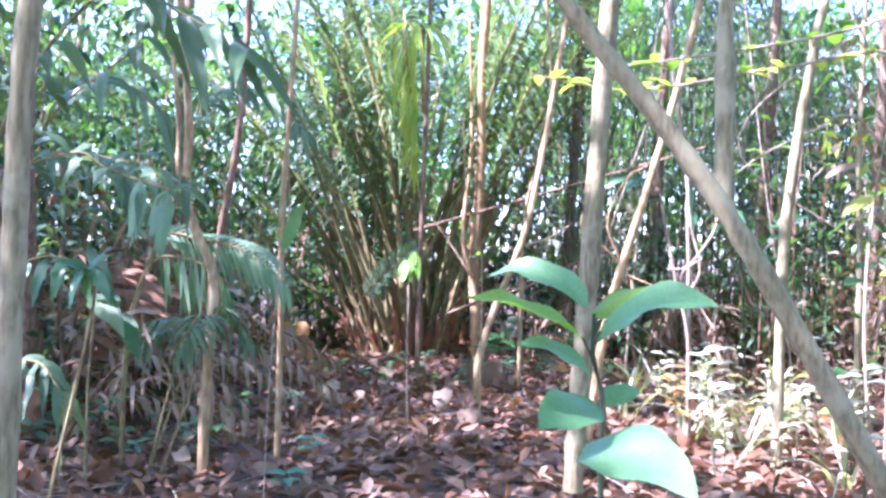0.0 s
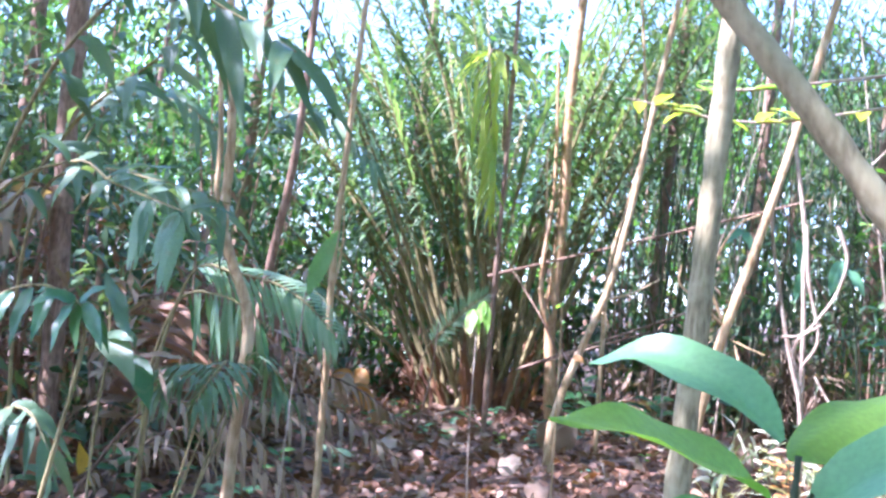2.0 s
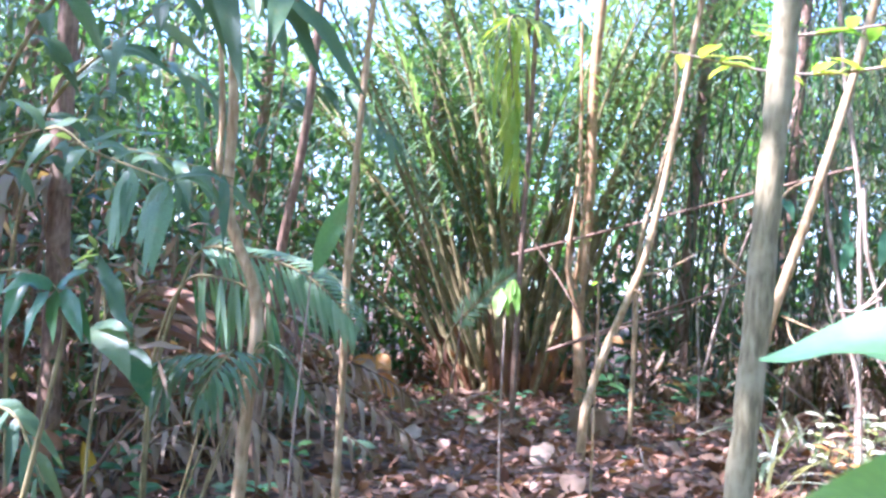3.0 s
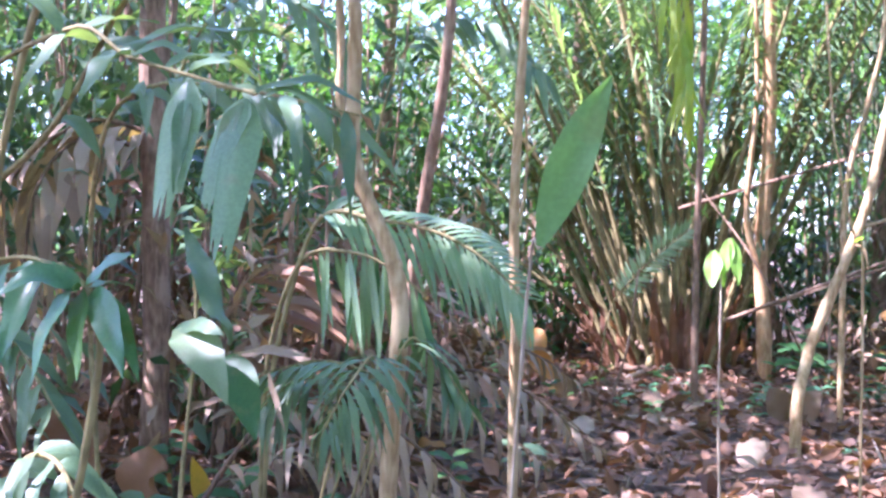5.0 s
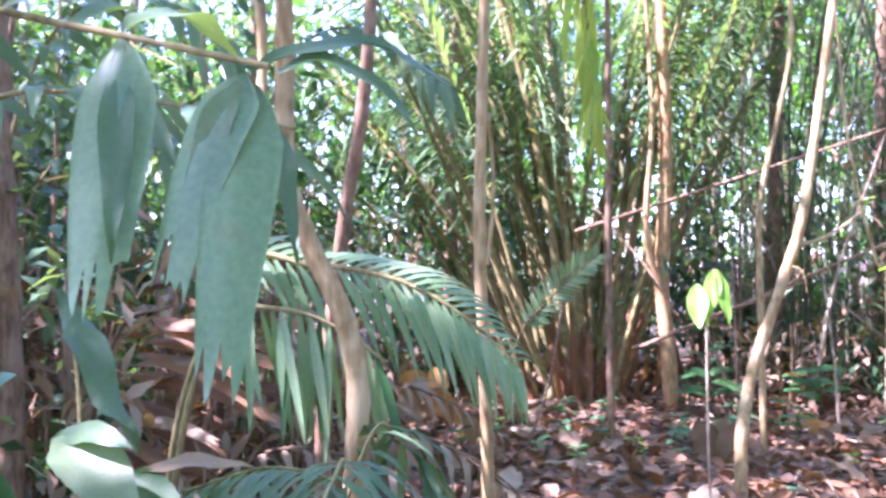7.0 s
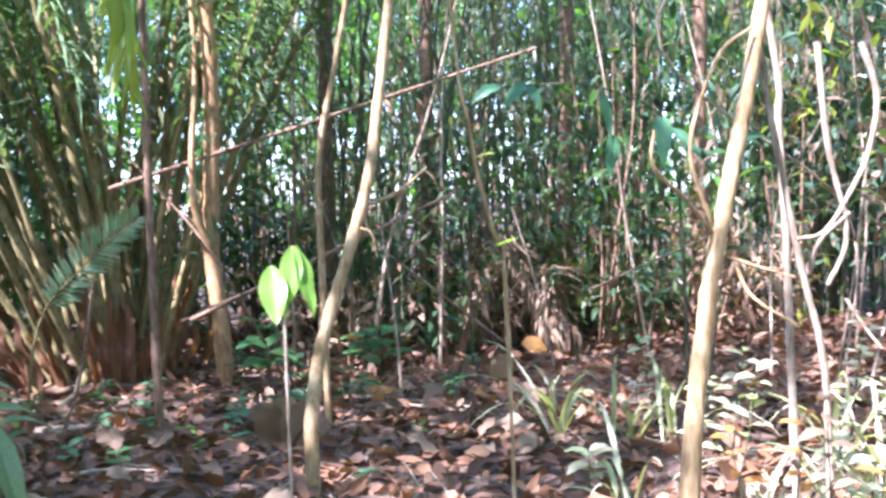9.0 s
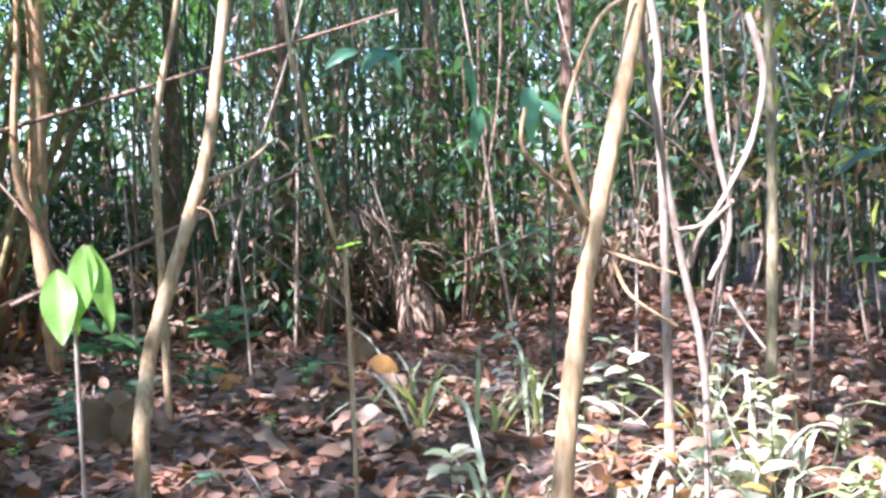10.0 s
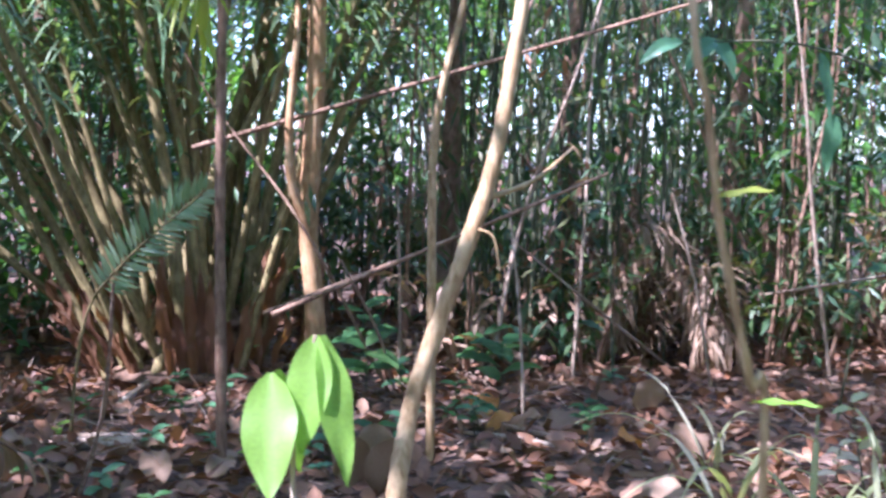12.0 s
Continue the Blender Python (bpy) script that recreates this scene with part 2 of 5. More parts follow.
def blade(base, tip, width, arch=0.0, face=(0, 0, 1), fold=0.18, segs=12, wave=0.04, shape=0.8, curl=0.0):
    """One large leaf from base to tip, seven points across, arched by arch metres, its upper side towards face."""
    b, t, face = (np.array(a, float) for a in (base, tip, face))
    ln = np.linalg.norm(t - b)
    s = np.linspace(0, 1, segs + 1)
    c = b + (t - b) * s[:, None] + np.array((0, 0, 1.0)) * (4 * arch * s * (1 - s))[:, None]
    tan = unit(np.gradient(c, axis=0))
    side = unit(np.cross(tan, face))
    nor = np.cross(side, tan)
    if curl:
        a = curl * s[:, None]
        side, nor = side * np.cos(a) + nor * np.sin(a), nor * np.cos(a) - side * np.sin(a)
    prof = np.sin(np.pi * s ** shape) ** 0.85 * 0.5 * width
    prof[0], prof[-1] = 0.004, 0.001
    q = np.linspace(-1, 1, 7)
    ph = RNG.uniform(0, 6)
    v = c[:, None] + side[:, None] * (q[None, :, None] * prof[:, None, None])
    lift = fold * np.abs(q)[None] * prof[:, None] + wave * ln * np.sin(s * 13 + ph)[:, None] * q[None] ** 2 * 0.5
    v = v + nor[:, None] * lift[..., None]
    f = [(i * 7 + j, i * 7 + j + 1, (i + 1) * 7 + j + 1, (i + 1) * 7 + j) for i in range(segs) for j in range(6)]
    return v.reshape(-1, 3), np.array(f)


def strap(base, tip, width, arch=0.0, face=(0, -1, 0.2), notch=0.2, fold=0.25, segs=14, taper=0.3):
    """A parallel-sided palm leaflet, pleated along its length, with a torn, uneven end."""
    b, t, face = (np.array(a, float) for a in (base, tip, face))
    q = np.linspace(-1, 1, 11)
    ends = 1 - notch * RNG.uniform(0, 1, 11) ** 1.5
    ends[[0, 10]] = 1 - notch * 0.9
    s = np.linspace(0, 1, segs + 1)
    line = b + (t - b) * s[:, None] + np.array((0, 0, 1.0)) * (4 * arch * s * (1 - s))[:, None]
    side = unit(np.cross(unit(np.gradient(line, axis=0)), face))
    nor = np.cross(side, unit(np.gradient(line, axis=0)))
    prof = 0.5 * width * np.clip(s / 0.3, 0.02, 1) ** 0.6 * (1 - taper * np.clip((s - 0.45) / 0.55, 0, 1) ** 1.5)
    v = np.zeros((segs + 1, 11, 3))
    for j in range(11):
        sj = s * ends[j]
        c = np.stack([np.interp(sj, s, line[:, k]) for k in range(3)], -1)
        pleat = fold * abs(q[j]) ** 1.3 * prof + 0.035 * width * (j % 2)
        v[:, j] = c + side * (q[j] * prof)[:, None] - nor * pleat[:, None]
    f = [(i * 11 + j, i * 11 + j + 1, (i + 1) * 11 + j + 1, (i + 1) * 11 + j) for i in range(segs) for j in range(10)]
    return v.reshape(-1, 3), np.array(f)


def ground_height(x, y):
    x, y = np.asarray(x, float), np.asarray(y, float)
    return 0.035 * np.sin(1.3 * x + 0.7) * np.cos(0.9 * y) + 0.02 * np.sin(3.1 * x + 2 * y) + 0.015 * np.sin(5 * y - 2.3 * x)


# ---- ground: one sheet, fine near the walk, reaching the horizon ----
def sheet():
    gx = np.concatenate([[-900, -300, -100, -40, -20], np.arange(-12, 14.01, 0.2), [22, 40, 100, 300, 900]])
    gy = np.concatenate([[-900, -300, -100, -40, -15], np.arange(-4, 26.01, 0.2), [35, 60, 120, 300, 900]])
    X, Y = np.meshgrid(gx, gy)
    Z = ground_height(X, Y) + RNG.normal(0, 0.006, X.shape)
    w = len(gx)
    i = (np.arange(len(gy) - 1)[:, None] * w + np.arange(w - 1)[None]).ravel()
    return np.stack([X, Y, Z], -1).reshape(-1, 3), np.stack([i, i + 1, i + w + 1, i + w], -1)


ground_mesh = to_mesh("ground", *sheet())
ground_mesh.materials.append(SOIL)
ground = tagged(new("ground", ground_mesh), "uneven brown forest floor covered in dead leaves", "ground", kind="structure")


# ---- trees with slender stems near the walk ----
def stem_tree(label, line, r0, r1, bark, extra=(), foliage=None, name="sapling_tree", sides=10, knots=0):
    """A slender tree: its trunk from the ground up, side limbs, and a sparse crown above."""
    line = [tuple(p) for p in line]
    t = thing(name, label, "tree", (line[0][0], line[0][1], 0))
    trunk = part("trunk", tube(line, r0, r1, sides, 8, 0.05), bark, t)
    for e, a, b in extra:
        part("limb", tube(e, a, b, 7, 6, 0.08), bark, t)
    if foliage:
        c, rad, n, ln, mat = foliage
        part("crown", cloud(c, rad, n, ln, ln * 0.42), mat, t)
    return t


def cloud(c, rad, n, ln, wd, clumps=14, flat=0.0, segs=2, bend=0.3):
    """Leaves in uneven clumps about a centre."""
    c, rad = np.array(c, float), np.array(rad, float)
    cc = c + rad * np.clip(RNG.normal(0, 0.5, (clumps, 3)), -1, 1)
    i = RNG.integers(0, clumps, n)
    base = cc[i] + RNG.normal(0, 1, (n, 3)) * rad * 0.17
    way = RNG.normal(0, 1, (n, 3))
    way[:, 2] = way[:, 2] * 0.5 - 0.35
    up = np.tile((0, 0, 1.0), (n, 1)) + RNG.normal(0, 0.35, (n, 3))
    return leaves(base, way, up, ln * RNG.uniform(0.6, 1.3, n), wd * RNG.uniform(0.7, 1.2, n), bend, segs)


HIGH = 8.5
# tan tree beside the palm
stem_tree("slender tan tree trunk with a thin side shoot beside the palm",
          [(0.38, 12.85, -0.1), (0.35, 12.85, 0.6), (0.315, 12.85, 1.05), (0.335, 12.85, 1.5), (0.37, 12.85, 2.3), (0.36, 12.85, 3.6), (0.5, 12.9, 6), (0.6, 13, HIGH)],
          0.066, 0.055, ORANGE_BARK,
          [([(0.315, 12.8, 1.05), (0.21, 12.75, 1.35), (0.2, 12.75, 1.75), (0.26, 12.78, 2.6), (0.2, 12.8, 4)], 0.035, 0.015)],
          ((0.6, 13, 9), (1.6, 1.6, 1.2), 900, 0.16, CANOPY_LEAF))
# leaning pale sapling with a kink near its foot
stem_tree("leaning pale sapling with a kinked foot, sunlit above",
          [(0.56, 9.7, -0.1), (0.57, 9.75, 0.3), (0.62, 9.85, 0.55), (0.67, 9.9, 0.72), (0.84, 9.95, 1.18), (0.95, 10.0, 1.5), (1.02, 10.05, 1.85), (1.1, 10.1, 2.3), (1.22, 10.1, 3.1), (1.6, 10.2, 5.5)],
          0.036, 0.024, TAN_BARK,
          [([(0.9, 9.98, 1.35), (1.12, 10.1, 1.42), (1.33, 10.3, 1.55)], 0.012, 0.006), ([(0.87, 9.95, 1.25), (0.93, 9.9, 1.22), (0.95, 9.88, 1.1)], 0.006, 0.003)],
          ((1.6, 10.2, 5.6), (1.0, 1.0, 0.7), 350, 0.13, CANOPY_LEAF))
# thin crooked stem beyond it
stem_tree("thin crooked pale stem with lit bends",
          [(0.9, 11.3, -0.1), (0.9, 11.3, 0.85), (0.9, 11.3, 1.5), (0.95, 11.3, 1.88), (1.05, 11.3, 2.3), (1.15, 11.35, 3.0), (1.0, 11.4, 4.6)],
          0.024, 0.014, TAN_BARK, (), ((1.0, 11.4, 4.7), (0.7, 0.7, 0.6), 200, 0.12, CANOPY_LEAF))
# straight pale trunk
stem_tree("straight pale grey-green tree trunk standing in dead leaves",
          [(1.26, 5.90, 0.13), (1.28, 5.90, 0.59), (1.31, 5.90, 1.13), (1.34, 5.90, 1.80), (1.38, 5.90, 2.48), (1.5, 5.95, 4.5), (1.7, 6.1, HIGH)],
          0.052, 0.04, PALE_BARK, (), ((1.7, 6.1, 9), (1.5, 1.5, 1), 700, 0.16, CANOPY_LEAF))
# fallen-over diagonal trunk with an upright fork
stem_tree("smooth pale trunk leaning steeply, with an upright fork",
          [(2.52, 4.15, -0.1), (2.08, 4.08, 0.61), (1.84, 4.05, 1.01), (1.60, 4.02, 1.39), (1.37, 4.00, 1.69), (1.13, 3.98, 1.98), (0.75, 3.9, 2.5), (0.2, 3.8, 3.3)],
          0.036, 0.022, PALE_BARK,
          [([(1.61, 4.03, 1.35), (1.61, 4.06, 1.50), (1.61, 4.08, 1.84), (1.62, 4.10, 2.12), (1.75, 4.2, 3.5), (1.9, 4.3, 6)], 0.031, 0.022)],
          ((1.9, 4.3, 6.3), (1.2, 1.2, 0.8), 450, 0.15, CANOPY_LEAF))
# bare trunk near the start of the walk
stem_tree("thin straight pale trunk with a pale band",
          [(-0.14, 3.2, -0.1), (-0.12, 3.20, 0.88), (-0.11, 3.20, 1.27), (-0.10, 3.20, 1.65), (-0.02, 3.2, 2.6), (0.0, 3.3, 5.5)],
          0.033, 0.024, PALE_BARK, (), ((0, 3.3, 5.8), (1, 1, 0.7), 350, 0.15, CANOPY_LEAF))
# crooked sapling by the feather frond
stem_tree("crooked brown sapling bending beside a feather frond",
          [(-0.74, 6.45, -0.1), (-0.73, 6.45, 0.45), (-0.71, 6.45, 0.79), (-0.70, 6.45, 1.01), (-0.73, 6.45, 1.17), (-0.81, 6.45, 1.34), (-0.87, 6.45, 1.52), (-0.87, 6.45, 1.82), (-0.88, 6.45, 2.07), (-1.0, 6.5, 3.2), (-1.1, 6.6, 5.2)],
          0.03, 0.02, TAN_BARK,
          [([(-0.85, 6.45, 1.45), (-0.94, 6.50, 1.68), (-0.97, 6.55, 2.01), (-1.1, 6.6, 3.0)], 0.018, 0.01)])
# straight thin pole
stem_tree("thin straight pale stem rising beside the feather frond",
          [(-0.46, 6.99, -0.1), (-0.46, 6.99, 0.86), (-0.47, 6.99, 1.38), (-0.45, 6.99, 1.91), (-0.40, 7.0, 3.0), (-0.3, 7.0, 5.0)],
          0.02, 0.014, TAN_BARK,
          [([(-0.45, 6.99, 1.29), (-0.43, 7.00, 1.50), (-0.44, 7.00, 1.73)], 0.007, 0.004)])
# brown trunks on the palm's other side
stem_tree("rough reddish-brown trunk behind drooping dry fronds",
          [(-2.5, 7.8, -0.1), (-2.48, 7.8, 0.6), (-2.5, 7.8, 1.4), (-2.53, 7.8, 2.3), (-2.5, 7.8, 4), (-2.4, 7.9, HIGH)],
          0.075, 0.06, BROWN_BARK, (), ((-2.4, 7.9, 9), (1.4, 1.4, 1), 600, 0.16, CANOPY_LEAF))
stem_tree("dark crooked stem among shrubs", [(-1.25, 7.9, -0.1), (-1.2, 7.9, 0.8), (-1.08, 7.8, 1.5), (-0.98, 7.7, 1.9), (-0.93, 7.7, 2.6), (-0.9, 7.8, 4.5)],
          0.032, 0.02, BROWN_BARK)
stem_tree("thin dark stem in front of the palm", [(-0.12, 11.2, -0.1), (-0.12, 11.2, 1.2), (-0.1, 11.2, 2.4), (-0.08, 11.2, 5)],
          0.028, 0.02, BROWN_BARK)
# sunlit leaning stem with a lit side
stem_tree("leaning slender stem in patches of bright sun",
          [(1.4, 7.75, -0.1), (1.48, 7.80, 0.56), (1.54, 7.82, 0.89), (1.61, 7.85, 1.17), (1.69, 7.87, 1.43), (1.80, 7.90, 1.80), (2.02, 8.0, 2.6), (2.5, 8.2, 4.6)],
          0.034, 0.022, TAN_BARK,
          [([(1.60, 7.85, 1.23), (1.49, 7.80, 1.33), (1.35, 7.75, 1.44), (1.35, 7.74, 1.55)], 0.009, 0.005),
           ([(1.60, 7.85, 1.26), (1.52, 7.83, 1.46), (1.55, 7.83, 1.62), (1.65, 7.85, 1.80), (1.78, 7.88, 1.88)], 0.008, 0.006),
           ([(1.65, 7.85, 1.15), (1.75, 7.80, 1.11), (1.83, 7.75, 1.08)], 0.006, 0.003),
           ([(1.68, 7.85, 1.12), (1.71, 7.80, 1.02), (1.83, 7.75, 0.93)], 0.007, 0.004)],
          ((2.5, 8.2, 4.8), (0.8, 0.8, 0.5), 200, 0.12, CANOPY_LEAF))
stem_tree("thin sunlit stem beside the leaning one",
          [(2.14, 8.20, -0.1), (2.12, 8.20, 0.65), (2.11, 8.20, 1.18), (2.09, 8.20, 1.60), (2.08, 8.20, 1.85), (1.95, 8.3, 3.0), (2.1, 8.4, 4.2)],
          0.017, 0.012, GREY_TWIG)
stem_tree("crooked sunlit vine stem with curling side shoots",
          [(2.09, 7.95, -0.1), (2.09, 7.95, 0.44), (2.07, 7.95, 0.79), (2.00, 7.95, 1.07), (1.93, 7.95, 1.40), (1.87, 7.95, 1.72), (1.85, 7.95, 1.93)],
          0.014, 0.01, GREY_TWIG,
          [([(2.04, 7.90, 1.84), (2.07, 7.90, 1.51), (2.13, 7.90, 1.27), (2.13, 7.90, 1.15), (2.06, 7.90, 1.03)], 0.012, 0.008),
           ([(2.21, 7.90, 1.84), (2.27, 7.90, 1.66), (2.23, 7.90, 1.47), (2.15, 7.90, 1.33), (2.05, 7.90, 1.21), (1.94, 7.90, 1.19)], 0.012, 0.007),
           ([(2.02, 7.95, 1.07), (2.03, 7.90, 1.18), (2.15, 7.90, 1.27)], 0.012, 0.008),
           ([(2.13, 7.90, 0.98), (2.18, 7.88, 0.89), (2.23, 7.85, 0.81)], 0.007, 0.005)])
stem_tree("straight thin greenish trunk at the thicket's edge",
          [(3.6, 9.4, -0.1), (3.62, 9.4, 0.6), (3.62, 9.4, 1.4), (3.6, 9.4, 2.2), (3.7, 9.5, 6)], 0.03, 0.02, PALE_BARK, (), ((3.7, 9.5, 6.2), (1, 1, 0.6), 300, 0.14, CANOPY_LEAF))
stem_tree("straight thin greenish trunk at the thicket's edge",
          [(2.50, 7.20, -0.1), (2.51, 7.20, 1.20), (2.56, 7.20, 1.81), (2.66, 7.20, 2.48), (2.73, 7.20, 2.82), (3.4, 7.3, 5)], 0.034, 0.024, PALE_BARK, (), ((3.4, 7.3, 5.4), (1, 1, 0.6), 300, 0.14, CANOPY_LEAF))
# slanting dead poles low in the thicket
for a, b, r in (((1.95, 11.80, 1.43), (0.53, 11.90, 0.82), 0.016), ((2.89, 12.60, 2.55), (0.36, 12.80, 1.78), 0.018), ((1.36, 12.30, 1.10), (0.35, 12.20, 0.72), 0.014)):
    a, b = np.array(a), np.array(b)
    top, low = (a, b) if a[2] > b[2] else (b, a)
    foot = low + (low - top) * 0.3
    m = low
    alone("dead_pole", tube([foot, m, (m + top) / 2, top], r, r * 0.6, 7, 8), BROWN_BARK, "slanting dry brown pole caught in the thicket", "dead branch", group="slanting dead poles")


# ---- the great palm ----
def frond_line(root, az, lean, length, sag, k=14):
    """A rib that starts at an angle from upright and sags outwards."""
    out, p, a = [np.array(root, float)], np.array(root, float), lean
    for i in range(k):
        d = np.array((math.cos(az) * math.sin(a), math.sin(az) * math.sin(a), math.cos(a)))
        p = p + d * length / k
        out.append(p.copy())
        a += sag / k * (0.4 + 1.6 * i / k)
    return np.array(out)


def leaflets(line, first, n, ln, wd, droop=0.5, spread=1.0, segs=3, up=(0, 0, 1), face=(0, 0, 1.0)):
    """Two ranks of narrow leaflets along a rib."""
    s = np.repeat(np.linspace(first, 0.99, n), 2)
    x = s * (len(line) - 1)
    i = np.minimum(x.astype(int), len(line) - 2)
    base = line[i] + (line[i + 1] - line[i]) * (x - i)[:, None]
    tan = unit(line[i + 1] - line[i])
    side = unit(np.cross(tan, np.array(up, float))) * np.where(np.arange(2 * n) % 2, 1, -1)[:, None]
    rel = (s - first) / (1 - first)
    size = ln * (0.55 + 0.6 * np.sin(np.pi * (0.15 + 0.8 * rel))) * RNG.uniform(0.85, 1.1, 2 * n)
    way = side * spread + tan * (0.45 + 0.7 * rel[:, None]) + RNG.normal(0, 0.08, (2 * n, 3))
    nor = np.tile(face, (2 * n, 1)) + RNG.normal(0, 0.15, (2 * n, 3))
    return leaves(base, way, nor, size, wd, droop * RNG.uniform(0.7, 1.3, 2 * n), segs, 0.3, 0.7)


def leaflet_parts(piece, segs, mat, parent):
    """Each leaflet of a rank as a part of its own."""
    w = (segs + 1) * 3
    v = piece[0].reshape(-1, w, 3)
    f = piece[1][:2 * segs]
    for q in v:
        part("leaflet", (q, f), mat, parent)


PALM = np.array((-0.45, 13.55, 0.0))
palm = thing("palm", "large clumping palm with many splayed green-brown fronds", "palm", PALM)
part("root_crown", tube([PALM + (0, 0, -0.1), PALM + (0, 0, 0.2), PALM + (0, 0, 0.5)], 0.6, 0.2, 18, 6, 0.14), FIBRE, palm, "matted dark brown fibrous palm foot")
for i in range(50):
    # most fronds fan out to both sides, the rest rise behind
    fan = -0.85 + 1.2 * ((i % 36) / 35) ** 0.65 + RNG.normal(0, 0.04)
    az = (0.0 if fan > 0 else np.pi) + RNG.normal(0, 0.3)
    lean = abs(fan)
    if i >= 36:
        az, lean = RNG.uniform(0.2, np.pi - 0.2), RNG.uniform(0.1, 0.5)
    rt = PALM + np.array((0.6 * math.sin(fan) + RNG.normal(0.05, 0.16), RNG.uniform(-0.5, 0.35), 0.02))
    ln = frond_line(rt, az, lean, RNG.uniform(4.4, 6.4), RNG.uniform(0.1, 0.6))
    fr = part("frond", tube(ln, RNG.uniform(0.03, 0.055) * (1 - 0.4 * min(lean, 0.9)), 0.008, 8, 2, 0.03), PETIOLE, palm)
    tagged(part("foliage", leaflets(ln, RNG.uniform(0.33, 0.48), 36, 0.6, 0.034, RNG.uniform(0.4, 0.9), segs=4), PALM_LEAF if i % 4 else FEATHER_SHEEN_LEAF, fr), kind="stuff")
for j in range(30):
    a = RNG.uniform(3.0, 6.4)
    b = PALM + np.array((0.66 * math.cos(a), 0.5 * math.sin(a), 0.0))
    part("dead_sheath", blade(b, b + np.array((0.3 * math.cos(a) - 0.05, 0.1 * math.sin(a), RNG.uniform(0.35, 1.0))), 0.085, 0.05, (math.cos(a), math.sin(a), 0.3), wave=0.1), RUST_LEAF if j % 3 else DEAD_LEAF, palm, "dry brown leaf sheath")
# one frond hanging in front, strong sun painted in as yellow leaflets
ln = smooth_line([(-0.3, 12.6, 2.9), (-0.25, 12.0, 3.7), (-0.15, 11.4, 3.6), (-0.30, 11.00, 3.54), (-0.23, 10.90, 2.91), (-0.17, 10.90, 2.31)], 5)
fr = part("frond", tube(ln, 0.025, 0.006, 6, 2), PETIOLE, palm)
leaflet_parts(leaflets(ln, 0.35, 24, 0.6, 0.06, 0.9, 0.8), 3, YELLOW_LEAF, fr)
# small young frond at the palm's foot
ln = smooth_line([(-0.81, 11.55, 0.67), (-0.66, 11.50, 0.90), (-0.43, 11.40, 1.16), (-0.19, 11.30, 1.34)], 6)
small = thing("palm_seedling", "small blue-green feather frond at the palm's foot", "palm", (ln[0][0], ln[0][1], 0))
part("stalk", tube([(ln[0][0] - 0.1, 11.6, -0.02), ln[0], ln[8], ln[-1]], 0.01, 0.004, 6), PETIOLE, small)
leaflet_parts(leaflets(ln, 0.25, 26, 0.15, 0.026, 0.15, 1.0, up=(0, -1, 0.1), face=(0.1, -1, 0.3)), 3, FEATHER_SHEEN_LEAF, small)

# ---- feather frond by the crooked sapling ----
plant = thing("palm_seedling", "low palm with one arching feather frond, its sheen painted pale", "palm", (-1.3, 6.7, 0))
ln = smooth_line([(-1.3, 6.7, 0.0), (-1.28, 6.7, 0.7), (-1.14, 6.75, 1.28), (-0.91, 6.72, 1.30), (-0.67, 6.70, 1.26), (-0.49, 6.68, 1.17), (-0.34, 6.66, 1.04)], 6)
part("rib", tube(ln[::3], 0.012, 0.004, 6, 4), PETIOLE, plant)
k = 2 * 26
s = np.repeat(np.linspace(0.36, 0.99, 26), 2)
x = s * (len(ln) - 1)
i = np.minimum(x.astype(int), len(ln) - 2)
base = ln[i] + (ln[i + 1] - ln[i]) * (x - i)[:, None]
tan = unit(ln[i + 1] - ln[i])
upper = (np.arange(k) % 2 == 0)
way = np.where(upper[:, None], np.array((0.1, 0.7, 0.55)), np.array((-0.05, -0.55, -0.6))) + tan * 0.75
one = leaves(base, way, np.tile((0.1, -0.55, 0.8), (k, 1)) + RNG.normal(0, 0.1, (k, 3)), np.where(upper, 0.22, 0.29) * (0.5 + 0.6 * np.sin(np.pi * (0.12 + 0.82 * (s - 0.36) / 0.63))), 0.025, 0.4, 4, 0.3, 0.7)
vv, ff = one[0].reshape(k, -1, 3), leaves([(0, 0, 0)], [(0, 1, 0)], [(0, 0, 1)], 1, 1, 0, 4)[1]
for j in range(k):
    part("leaflet", (vv[j], ff), FEATHER_SHEEN_LEAF, plant)
# its lower frond, hanging like a curtain
ln = smooth_line([(-1.3, 6.68, 0.02), (-1.26, 6.62, 0.75), (-1.12, 6.58, 1.14), (-0.95, 6.56, 1.19), (-0.80, 6.56, 1.15), (-0.66, 6.58, 1.05)], 6)
part("rib", tube(ln[::3], 0.010, 0.004, 6, 4), PETIOLE, plant)
for j in range(22):
    b = ln[int(len(ln) * (0.48 + 0.51 * j / 22))]
    l1 = RNG.uniform(0.24, 0.36)
    part("leaflet", blade(b, b + (RNG.uniform(-0.02, 0.09), RNG.uniform(-0.07, 0.07), -l1), 0.026, 0.0, (RNG.normal(0, 0.4), -1, 0.2), segs=5, wave=0.02), FEATHER_SHEEN_LEAF if j % 4 else LEAF, plant)


